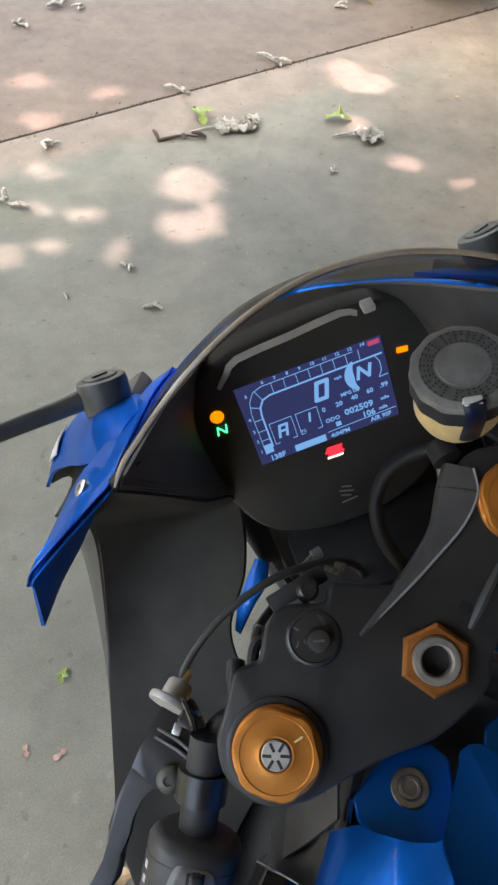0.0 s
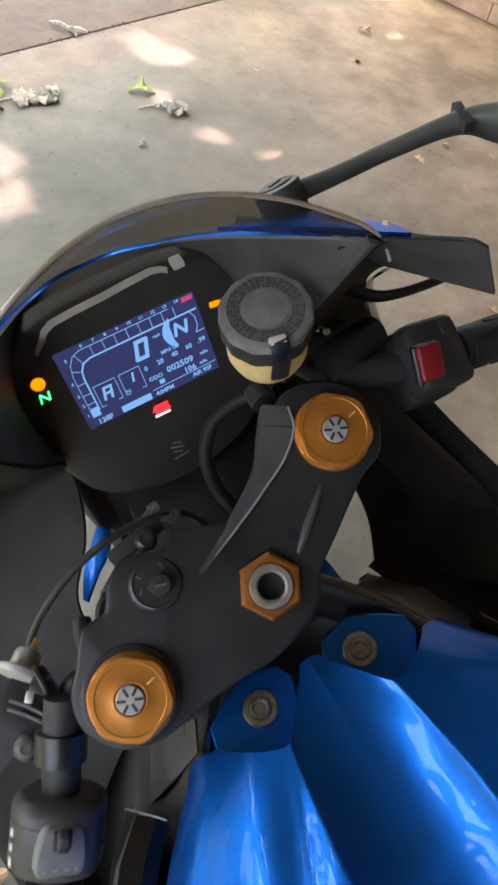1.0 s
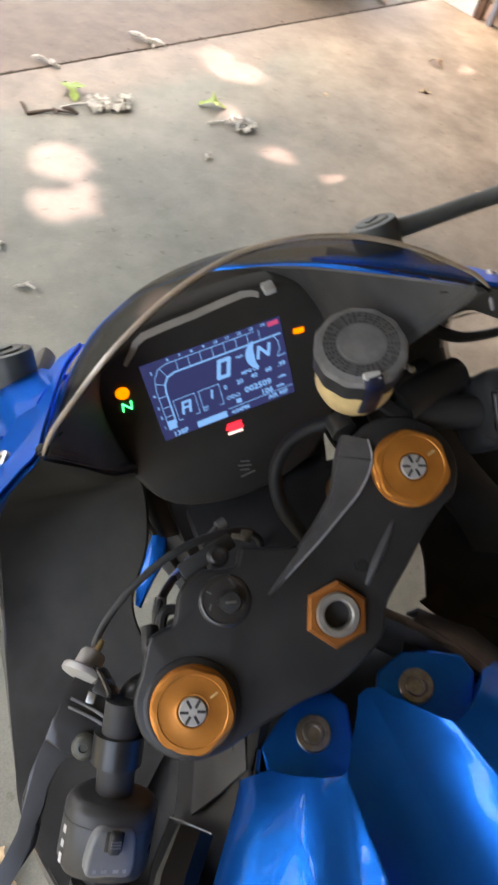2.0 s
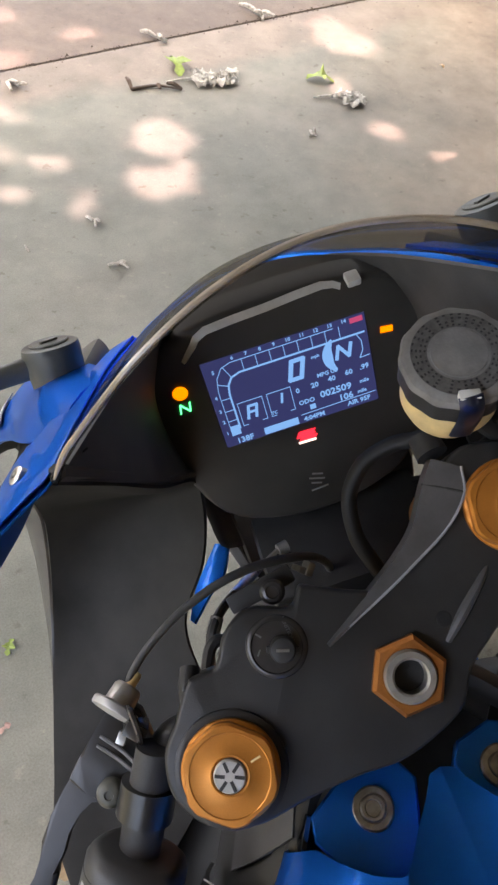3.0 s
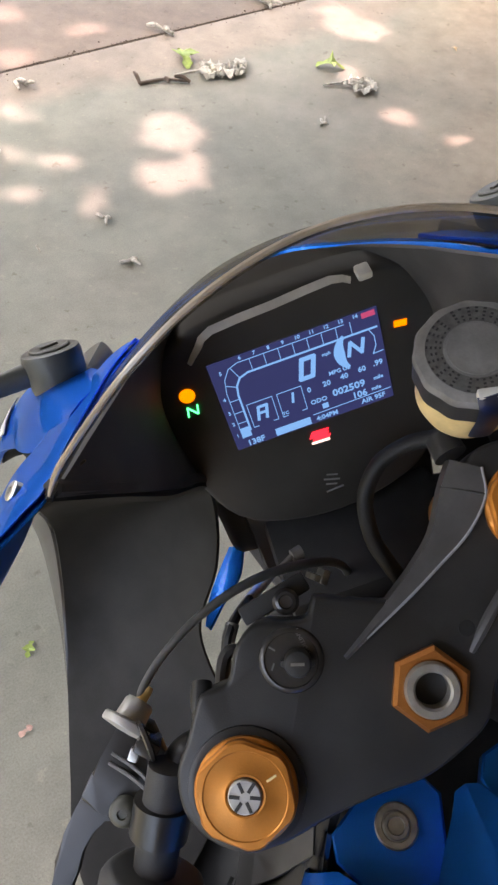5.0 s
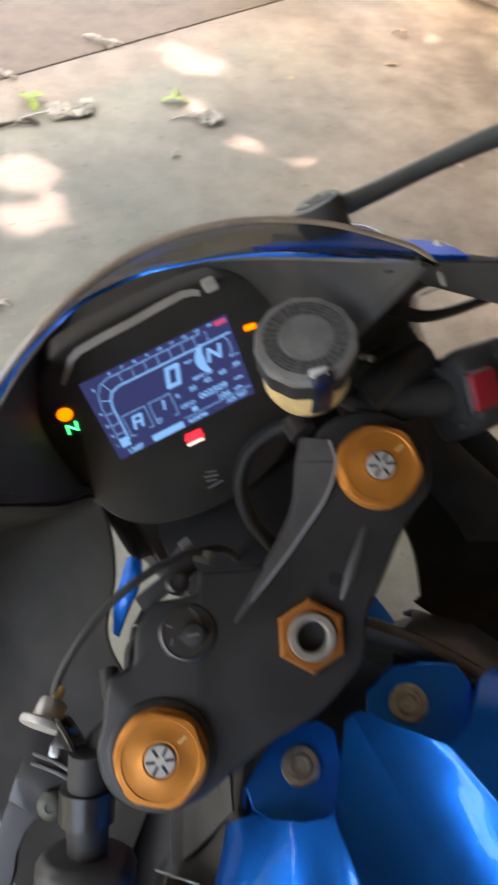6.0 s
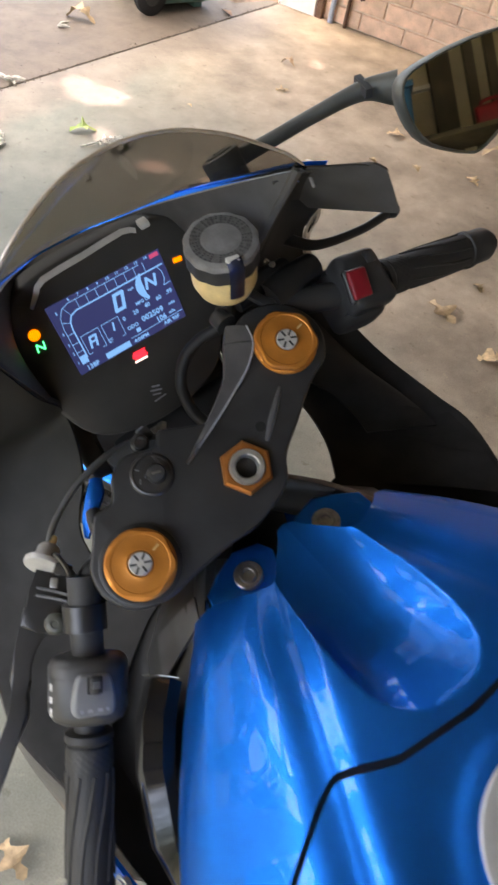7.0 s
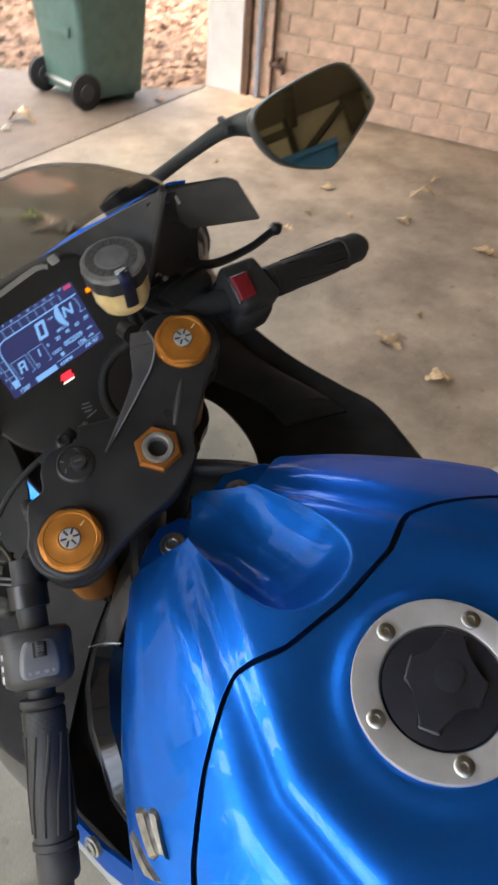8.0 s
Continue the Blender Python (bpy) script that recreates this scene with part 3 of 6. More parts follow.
def clump(root, size, count, seed):
    """Crumpled pale lichen flakes on a twig."""
    r = random.Random(seed)
    part("stem", tube([(-size, 0, 0.010), (-0.3 * size, 0.02, 0.012), (0.4 * size, 0.0, 0.016), (size, 0.03, 0.010)], [0.003, 0.005, 0.004, 0.003], 7, 4), LEAF_PALE, root)
    for k in range(count):
        bm = bmesh.new()
        x, y, s = r.uniform(-0.2, 0.95) * size, r.gauss(0.01, 0.024), r.uniform(0.012, 0.034)
        g = [[bm.verts.new((x + s * (i - 1.5) * 0.6 * (1 - 0.15 * abs(j - 1.5)) + r.uniform(-0.004, 0.004), y + s * (j - 1.5) * 0.45 + r.uniform(-0.004, 0.004), 0.008 + r.uniform(0, 0.024))) for i in range(4)] for j in range(4)]
        for j in range(3):
            for i in range(3):
                bm.faces.new((g[j][i], g[j][i + 1], g[j + 1][i + 1], g[j + 1][i]))
        part("flake", bm, LEAF_PALE, root)


for x, y, turn, size, count, label in ((-0.31, 2.69, 22, 0.14, 26, "pale lichen-covered broken twig lying on the floor"), (0.205, 2.755, 10, 0.10, 15, "short pale lichen twig on the floor")):
    tw = new("lichen_twig")
    clump(tw, size, count, int(100 * size))
    tw.matrix_world = pose(x, y, -0.003, 0, 0, turn)
    tagged(tw, label, "twig")
tw = part("thin_twig", twig([(-0.09, -0.02, 0.006), (0.0, 0.01, 0.008), (0.09, 0.0, 0.006)], 0.007, 3, 9), BARK, None, "")
tw.matrix_world = pose(-0.46, 2.59, 0, 0, 0, 15)
tagged(tw, "thin dark dry twig on the floor", "twig")
for x, y, s in ((-0.488, 1.80, 0.022), (-0.376, 1.623, 0.022), (-0.955, 2.03, 0.04), (0.125, 2.479, 0.02), (-0.934, 2.426, 0.03), (-0.52, 2.955, 0.04), (-0.17, 3.318, 0.045), (-0.62, 1.62, 0.012), (-1.365, 3.417, 0.035), (-1.296, 3.663, 0.045), (-1.162, 3.681, 0.03), (0.066, 4.073, 0.03)):
    pb = part("twig_scrap", twig([(-s * 0.7, 0, s * 0.2), (0, s * 0.2, s * 0.28), (s * 0.7, 0.1 * s, s * 0.2)], s * 0.2, 3, int(1000 * s)), SCRAP_MAT, None, "")
    pb.matrix_world = pose(x, y, 0 if (GARAGE.inverted() @ Vector((x, y, 0))).y < 0 else -0.003, 0, 0, 400 * x)
    tagged(pb, "small dry scrap of bark on the concrete", "scrap", "scraps")

for i, (x, y, size, turn) in enumerate(((-0.324, 0.381, 0.022, 30), (-0.261, 0.384, 0.026, 140), (-0.40, 0.30, 0.016, 80))):
    pt = oak_leaf("fallen_petal", size, 1, 0.1, PETAL_MAT, 40 + i)
    pt.matrix_world = pose(x, y, 0.0005, 0, 0, turn)
    tagged(pt, "tiny dry pinkish petal on the concrete floor", "petal", "petals")

# Leaf litter beside the driveway, and fine grit along the joint.
rng = random.Random(11)
bm = bmesh.new()
for i in range(5200):
    x, y = rng.uniform(1.9, 5.0), rng.uniform(0.05, 4.6)
    if x < 2.44 and y < 0.9 or x < 2.1 and y < 1.5 or y < 0.16 and x < 2.72:
        if rng.random() < 0.985:
            continue
    s, a, z = rng.uniform(0.02, 0.06), rng.uniform(0, 6.3), -0.045 + rng.uniform(0.0, 0.05) + 0.05 * max(0, x - 2.2)
    c, d = math.cos(a) * s, math.sin(a) * s
    vs = [bm.verts.new((x + p * c - q * d * 0.55, y + p * d + q * c * 0.55, z + h)) for p, q, h in ((-1, 0, 0), (0, -1, rng.uniform(0, 0.02)), (1, 0, 0.004), (0, 1, rng.uniform(0, 0.02)))]
    bm.faces.new(vs)
lit = part("leaf_litter", bm, LITTER, None, "brown dry leaf litter and mulch beside the driveway", False)
lit.matrix_world = GARAGE
tagged(lit, category="leaf litter", kind="stuff")
fixed("planting_bed", sheet([[(x, y, -0.05 + 0.05 * max(0, x - 2.25) + 0.015 * noise.noise((x * 3, y * 3, 0))) for x in np.linspace(1.9, 6, 30)] for y in np.linspace(0.02, 9, 40)]), LITTER, "mulched planting bed under dry leaves")

rg = random.Random(17)
bm = bmesh.new()
for i in range(900):
    x = rg.uniform(-2.2, 2.7)
    y = rg.gauss(0, 0.012) if rg.random() < 0.94 else rg.gauss(0, 0.12)
    s = rg.uniform(0.0015, 0.0045) * (1.8 if rg.random() < 0.04 else 1)
    z0 = -0.003 if y > 0.006 else 0.0
    a = rg.uniform(0, 6.3)
    vs = [bm.verts.new((x + s * math.cos(a + q) * rg.uniform(0.6, 1.3), y + s * math.sin(a + q) * rg.uniform(0.6, 1.3), z0)) for q in (0, 2.1, 4.2)]
    top = bm.verts.new((x, y, z0 + s * 0.9))
    for k in range(3):
        bm.faces.new((vs[k], vs[(k + 1) % 3], top))
jg = part("joint_debris", bm, surface("dark_leaf_crumbs", (0.09, 0.065, 0.045), 0.95, var=0.5, scale=40, bump=0), None, "dark crumbs and dirt along the slab joint", False)
jg.matrix_world = GARAGE
tagged(jg, category="debris", kind="stuff")

# The tree over the driveway: its gaps let the sun spots through.
SPOTS = [(-0.380, 2.297, 0.112, 0.12), (-0.343, 2.046, 0.108, 0.095), (-0.272, 2.125, 0.05, 0.05), (0.205, 3.255, 0.15, 0.11), (0.12, 3.38, 0.08, 0.09), (0.386, 2.609, 0.075, 0.05), (-1.021, 2.602, 0.07, 0.07),
         (-0.735, 1.850, 0.045, 0.050), (-0.529, 1.850, 0.033, 0.070), (-0.692, 2.028, 0.060, 0.038), (-0.838, 2.032, 0.040, 0.040), (-0.86, 1.765, 0.06, 0.06),
         (-1.16, 2.917, 0.07, 0.07), (-0.83, 2.89, 0.045, 0.05), (0.20, 2.86, 0.05, 0.07), (0.60, 2.52, 0.04, 0.03), (-0.9, 2.25, 0.05, 0.04)]


def shade_tree():
    root = new("shade_tree")
    root.matrix_world = GARAGE @ pose(-4.2, 4.2, -0.05)
    tagged(root, "tall leafy tree shading the driveway", "tree")
    part("trunk", tube([(0, 0, -0.2), (0.1, 0.05, 1.5), (0.0, 0.1, 3.2), (0.3, 0.0, 5.0), (0.7, -0.1, 6.6)], [0.30, 0.22, 0.19, 0.15, 0.06], 14, 5), BARK, root)
    for k in range(6):
        a = k * 1.05
        part("limb", tube([(0.1, 0.05, 3.2 + 0.3 * k), (1.2 * math.cos(a), 1.2 * math.sin(a), 4.3 + 0.25 * k), (2.6 * math.cos(a) + 0.6, 2.4 * math.sin(a), 5.2 + 0.15 * k)], [0.12, 0.08, 0.03], 8, 4), BARK, root)
    to_world = root.matrix_world
    r = random.Random(4)
    verts, faces = [], []
    slope_x, slope_y = SUN_TO.x / SUN_TO.z, SUN_TO.y / SUN_TO.z
    back = to_world.inverted()
    for count, (x0, x1, y0, y1), (s0, s1), keep in ((9000, (-3.4, 3.6, -1.9, 5.4), (0.12, 0.20), 0.95), (15000, (-1.45, 1.75, -1.45, 1.1), (0.035, 0.065), 0.45)):
        made = 0
        while made < count:
            w = GARAGE @ Vector((r.uniform(x0, x1), r.uniform(y0, y1), 0))
            z = r.uniform(6.4, 8.2)
            size = r.uniform(s0, s1)
            if any(((w.x - sx) / (0.88 * rx + size * keep)) ** 2 + ((w.y - sy) / (0.88 * ry + size * keep)) ** 2 < 1 for sx, sy, rx, ry in SPOTS):
                made += 0.15
                continue
            made += 1
            c = back @ Vector((w.x + slope_x * z, w.y + slope_y * z, z))
            rot = Euler((r.uniform(-0.6, 0.6), r.uniform(-0.6, 0.6), r.uniform(0, 6.3))).to_matrix()
            k = len(verts)
            for p in ((-1, 0, 0), (-0.2, -0.55, 0.1), (1, 0, -0.1), (-0.2, 0.55, 0.1)):
                verts.append(c + rot @ (Vector(p) * size))
            faces.append((k, k + 1, k + 2, k + 3))
    me = bpy.data.meshes.new("crown")
    me.from_pydata(verts, [], faces)
    me.materials.append(FOLIAGE)
    crown = new("crown", me)
    crown.parent = root


shade_tree()


def far_woods():
    """A belt of woods round the plot, seen only in reflections."""
    r = random.Random(8)
    verts, faces = [], []
    for i in range(13000):
        a = r.uniform(0, 2 * math.pi)
        d = r.uniform(13, 20)
        z = r.uniform(0, 6.6) * r.uniform(0.5, 1) * (0.75 + 0.25 * math.sin(5 * a) * math.sin(3 * a + 1))
        s = r.uniform(0.15, 0.5)
        c = Vector((d * math.cos(a), d * math.sin(a), z))
        rot = Euler((r.uniform(-1, 1), r.uniform(-1, 1), r.uniform(0, 6.3))).to_matrix()
        k = len(verts)
        for p in ((-1, 0, 0), (0, -0.6, 0.2), (1, 0, 0), (0, 0.6, 0.2)):
            verts.append(c + rot @ (Vector(p) * s))
        faces.append((k, k + 1, k + 2, k + 3))
    for i in range(430):
        a, d = r.uniform(0, 2 * math.pi), r.uniform(13, 20)
        crown = Vector((d * math.cos(a), d * math.sin(a), 4 + 9.0 * r.random() ** 1.1))
        for j in range(34):
            s = r.uniform(0.10, 0.34)
            c = crown + Vector((r.gauss(0, 0.75), r.gauss(0, 0.75), r.gauss(0, 0.6)))
            rot = Euler((r.uniform(-1, 1), r.uniform(-1, 1), r.uniform(0, 6.3))).to_matrix()
            k = len(verts)
            for p in ((-1, 0, 0), (0, -0.6, 0.2), (1, 0, 0), (0, 0.6, 0.2)):
                verts.append(c + rot @ (Vector(p) * s))
            faces.append((k, k + 1, k + 2, k + 3))
    me = bpy.data.meshes.new("far_woods")
    me.from_pydata(verts, [], faces)
    me.materials.append(FOLIAGE)
    tagged(new("far_woods", me), "belt of green woods beyond the driveway", "woods", kind="stuff")


far_woods()


# ---------------------------------------------------------------- the motorcycle
bike = new("motorcycle")
bike.matrix_world = BIKE
tagged(bike, "metallic blue sport motorcycle with gold forks leaning on its stand", "motorcycle")


def P(name, bm, mat, parent=None, label="", **k):
    return part(name, bm, mat, parent or bike, label, **k)


def layered(outline, levels, m=None):
    """A solid from (height, inset) levels of one outline."""
    bm = bmesh.new()
    n = len(outline)
    pts = [Vector((x, y)) for x, y in outline]
    nrm = []
    for i in range(n):
        t = pts[(i + 1) % n] - pts[i - 1]
        nrm.append(Vector((-t.y, t.x)).normalized())
    area = sum(pts[i].x * pts[(i + 1) % n].y - pts[(i + 1) % n].x * pts[i].y for i in range(n))
    sign = 1 if area > 0 else -1
    rings = [[bm.verts.new((*(pts[i] + nrm[i] * sign * inset), z)) for i in range(n)] for z, inset in levels]
    for a, b in zip(rings, rings[1:]):
        for i in range(n):
            bm.faces.new((a[i], a[(i + 1) % n], b[(i + 1) % n], b[i]))
    bm.faces.new(rings[0])
    bm.faces.new(rings[-1])
    return moved(bm, m) if m is not None else bm


# Tank: cross-sections in x and z along y; c runs from the middle (0) over crease, shoulder and flank (1).
HALF = [(-0.50, 0.190), (-0.42, 0.198), (-0.33, 0.196), (-0.26, 0.180), (-0.18, 0.146), (-0.14, 0.126), (-0.10, 0.104), (-0.07, 0.088), (-0.03, 0.070)]
EDGE_Z = [(-0.50, 0.985), (-0.42, 1.0), (-0.33, 1.008), (-0.26, 1.003), (-0.18, 0.992), (-0.10, 0.975), (-0.07, 0.962), (-0.03, 0.945)]
CREASE_Z = [(-0.50, 1.03), (-0.42, 1.048), (-0.33, 1.053), (-0.26, 1.046), (-0.222, 1.039), (-0.16, 1.020), (-0.095, 0.995), (-0.05, 0.974), (-0.02, 0.960)]
BOWL = [(-0.229, 0.0), (-0.222, 0.004), (-0.212, 0.010), (-0.198, 0.017), (-0.175, 0.023), (-0.14, 0.024), (-0.11, 0.019), (-0.08, 0.011), (-0.05, 0.005)]
SCOOP_X = [(-0.231, 0.0), (-0.229, 0.011), (-0.225, 0.021), (-0.219, 0.029), (-0.210, 0.036), (-0.198, 0.0405), (-0.18, 0.043), (-0.15, 0.043), (-0.12, 0.041), (-0.085, 0.037), (-0.05, 0.024)]
BULGE = [(-0.50, 0.060), (-0.34, 0.066), (-0.24, 0.066), (-0.17, 0.062), (-0.11, 0.054), (-0.06, 0.042), (-0.03, 0.036)]
SEAM = [(0, -0.240), (0.2, -0.236), (0.31, -0.225), (0.36, -0.221), (0.42, -0.228), (0.55, -0.252), (0.68, -0.285), (0.75, -0.315), (0.85, -0.37), (1, -0.45)]
FRONT = [(0, -0.045), (0.10, -0.047), (0.20, -0.060), (0.273, -0.071), (0.307, -0.079), (0.337, -0.087), (0.37, -0.0890), (0.48, -0.0840), (0.60, -0.0760), (0.67, -0.0710), (0.75, -0.064), (1, -0.05)]


def crease_x(y):
    return max(0.026, 0.041 + 0.365 * (-0.095 - y)) if y > -0.30 else 0.116


def tank_point(c, y, grow=0.0):
    s, c = (1 if c >= 0 else -1), abs(c)
    w = min(1.0, max(0.0, (-0.07 - y) / 0.16))
    hw, ze, zc = soft_table(HALF, y, 0.03) + 0.016 * w - 0.005, soft_table(EDGE_Z, y, 0.03) - 0.005 * w, soft_table(CREASE_Z, y, 0.03)
    xc = crease_x(y)
    groove = 0.0055 * min(1.0, max(0.25, (-0.075 - y) / 0.06))
    if c <= 0.36:
        t = c / 0.36
        x = xc * t
        z = zc + 0.0035 * (1 - t) - groove * math.exp(-((xc - x) / 0.011) ** 2)
        xr = min(lerp_table(SCOOP_X, y), xc - 0.002)
        if x < xr:
            z -= soft_table(BOWL, y, 0.008) * (1 - (x / xr) ** 2) ** 0.85
    elif c <= 0.75:
        t = (c - 0.36) / 0.39
        x = xc + (hw - xc) * t
        z = zc + (ze - zc) * (0.85 * t + 0.15 * t * t)
        z += 0.0020 * math.sin(math.pi * t) + 0.0010 * math.exp(-((x - xc - 0.030) / 0.016) ** 2) - groove * math.exp(-((x - xc) / 0.0165) ** 2)
    else:
        t = (c - 0.75) / 0.25
        a = min(1.0, t / 0.45) * math.pi / 2
        bulge = soft_table(BULGE, y, 0.03) - 0.018 - 0.010 * w
        fall = (zc - ze) / (hw - xc)
        x = hw + bulge * math.sin(a) - 0.05 * max(0, t - 0.55) ** 1.2
        z = ze - fall * bulge * math.sin(a) - 0.9 * bulge * (1 - math.cos(a)) - 0.22 * max(0, t - 0.40)
    # the dished collar round the filler
    r = math.hypot(x + 0.001, y + 0.325)
    z += -0.0034 * math.exp(-((r - 0.074) / 0.016) ** 2)
    if r < 0.069:
        k = min(1, (0.069 - r) / 0.012)
        z = z * (1 - k) + 1.050 * k
    return Vector((s * x, y, z + grow))


def tank_piece(name, y_a, y_b, na, mat, label):
    cs = [-1 + 2 * k / 260 for k in range(261)]
    rows = []
    for c in cs:
        a, b = y_a(abs(c)), y_b(abs(c))
        line = [tank_point(c, a + (b - a) * i / na) for i in range(na + 1)]
        first, last = line[0], line[-1]
        line = [first + Vector((0, -0.004, -0.050)), first + Vector((0, -0.001, -0.006)), first + Vector((0, -0.0002, -0.0012))] + line
        line += [last + Vector((0, 0.0004, -0.0015)), last + Vector((0, 0.002, -0.005)), last + Vector((0, 0.003, -0.02))]
        rows.append(line)
    return P(name, sheet(rows), mat, label=label, sharp=55)


def seam_gap(c):
    slope = (soft_table(SEAM, c + 0.01, 0.03) - soft_table(SEAM, c - 0.01, 0.03)) / 0.02 / 0.17
    return 0.0021 * math.sqrt(1 + slope * slope)


cover = tank_piece("tank_cover", lambda c: soft_table(FRONT, c, 0.03), lambda c: soft_table(SEAM, c, 0.03) + seam_gap(c), 72, BLUE, "scooped metallic blue tank cover panel")
tank = tank_piece("fuel_tank", lambda c: soft_table(SEAM, c, 0.03) - seam_gap(c), lambda c: -0.50, 60, BLUE, "metallic blue fuel tank")
under = sheet([[tank_point(-1 + 2 * k / 60, -0.10 - 0.38 * i / 30) - Vector((0, 0, 0.016)) for i in range(31)] for k in range(61)])
P("tank_seam_seal", under, BLACK_PLASTIC, tank, "black rubber seal in the seam")

# Mounting lugs in the front recesses.
for s in (-1, 1):
    o = [(0.012, -0.044), (0.019, -0.032), (0.042, -0.026), (0.063, -0.035), (0.080, -0.046), (0.082, -0.060), (0.070, -0.078), (0.040, -0.098), (0.022, -0.078)]
    bm = layered(o, [(0.915, 0.0), (0.9355, 0.0), (0.9370, 0.0015)])
    if s < 0:
        mirrored(bm)
    P("mounting_lug", bm, BLUE, cover)
    at = pose(s * 0.0405 - 0.0022, -0.0525, 0.9390)
    screw = P("screw", lathe([(0.0125, -0.002), (0.0125, 0.0012), (0.0115, 0.002), (0.0085, 0.002), (0.0082, 0.0012), (0.0, 0.0012)], 32, at), STEEL, cover, "zinc washer and socket screw")
    P("screw_head", joined(lathe([(0.0078, 0.001), (0.0076, 0.0030), (0.0068, 0.0038), (0.0050, 0.0039), (0.0044, 0.0006), (0.0, 0.0002)], 24, at)), STEEL, cover)

# Filler.
FILL = pose(-0.001, -0.325, 1.0525, 2, 0, 0)
ring = P("filler_ring", lathe([(0.0560, -0.004), (0.0560, 0.0025), (0.0552, 0.0035), (0.0400, 0.0035), (0.0388, 0.0028), (0.0378, -0.004)], 72, FILL), MATT_SILVER, label="matt silver filler ring")
for k in range(5):
    a = radians(90 + k * 72)
    at = FILL @ pose(0.0463 * math.cos(a), 0.0463 * math.sin(a), 0.0033)
    P("bolt", lathe([(0.0060, -0.001), (0.0058, 0.0016), (0.0044, 0.0026), (0.0024, 0.0027), (0.0020, 0.0006), (0.0, 0.0005)], 20, at), STEEL, ring)
cap = P("filler_cap", lathe([(0.0377, -0.006), (0.0377, 0.0005), (0.0366, 0.0022), (0.034, 0.0030), (0.0, 0.0035)], 64, FILL), CAP_BLACK, label="gloss black locking fuel cap")
P("key_flap", slab([(-0.031, 0.008), (-0.014, 0.011), (-0.007, 0.023), (0.010, 0.024), (0.015, 0.011), (0.033, 0.008), (0.035, -0.005), (0.017, -0.010), (0.010, -0.025), (-0.008, -0.023), (-0.013, -0.009), (-0.031, -0.006)], 0.002, 0.0088, 0.0022, m=FILL @ pose(0, 0, 0, 0, 0, 25), seg=3), CAP_BLACK, cap)
P("key_cover", slab(rounded([(-0.008, 0.004), (0.0, 0.009), (0.010, 0.005), (0.011, -0.005), (0.0, -0.009), (-0.008, -0.005)], 4), 0.008, 0.0105, 0.001, m=FILL @ pose(0.004, 0, 0, 0, 0, 25)), CAP_BLACK, cap)

# Chrome tank emblem, plain slanted bars.
for s in (-1, 1):
    for quad in (((0.7855, -0.222), (0.7640, -0.231), (0.7570, -0.262), (0.7720, -0.260)), ((0.7610, -0.2322), (0.7375, -0.242), (0.7450, -0.270), (0.7545, -0.2640)), ((0.8095, -0.2267), (0.7930, -0.237), (0.7650, -0.2767), (0.7870, -0.262))):
        rows = []
        for i in range(11):
            t = i / 10
            row = []
            for j in range(7):
                v = j / 6
                (ca, ya), (cb, yb), (cc, yc), (cd, yd) = quad
                c = (ca * (1 - v) + cb * v) * (1 - t) + (cd * (1 - v) + cc * v) * t
                y = (ya * (1 - v) + yb * v) * (1 - t) + (yd * (1 - v) + yc * v) * t
                p = tank_point(s * c, y)
                q = tank_point(s * (c + 0.004), y)
                out = (q - p).cross(Vector((0, 1, 0))).normalized() * s
                if out.x * s < 0:
                    out = -out
                h = 0.0032 if 0 < j < 6 and 0 < i < 10 else -0.0005
                row.append(p + out * h)
            rows.append(row)
        P("emblem_bar", sheet(rows), STEEL, tank, "raised chrome emblem bar")

# Steering: yoke, stem nut, fork caps.
def S(bm):
    return moved(bm, STEER)


YOKE = [(0.0085, 0.0540), (0.018, 0.0470), (0.034, 0.0490), (0.062, 0.0545), (0.080, 0.0635), (0.097, 0.0745), (0.116, 0.0740), (0.136, 0.060), (0.146, 0.036), (0.141, 0.012), (0.122, -0.004), (0.104, -0.005),
        (0.086, -0.008), (0.058, -0.015), (0.030, -0.022), (0.012, -0.034), (-0.010, -0.036), (-0.035, -0.033), (-0.06, -0.023), (-0.09, -0.014), (-0.120, -0.006), (-0.141, 0.012), (-0.146, 0.036), (-0.136, 0.056),
        (-0.120, 0.066), (-0.109, 0.0735), (-0.0990, 0.0790), (-0.0900, 0.0765), (-0.0830, 0.0745), (-0.0760, 0.0785), (-0.0675, 0.0850), (-0.0540, 0.0885), (-0.0440, 0.0860), (-0.0345, 0.0775),
        (-0.0275, 0.0725), (-0.0235, 0.0725), (-0.0175, 0.0765), (-0.0125, 0.0765), (-0.0030, 0.0660)]


yoke = P("top_yoke", S(layered(rounded(YOKE, 6), [(-0.036, 0.002), (-0.034, 0.0008), (-0.012, 0.0), (-0.0085, 0.0006), (-0.0070, 0.0018), (-0.0065, 0.0030)])), YOKE_BLACK, label="satin black cast top yoke")
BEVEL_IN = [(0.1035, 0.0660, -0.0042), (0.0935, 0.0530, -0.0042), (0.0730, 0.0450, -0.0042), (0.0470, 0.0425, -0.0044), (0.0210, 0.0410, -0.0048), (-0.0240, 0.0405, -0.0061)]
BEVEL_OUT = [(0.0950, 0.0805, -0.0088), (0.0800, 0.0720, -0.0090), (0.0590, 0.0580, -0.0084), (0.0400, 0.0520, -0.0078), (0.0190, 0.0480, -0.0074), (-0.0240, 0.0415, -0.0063)]
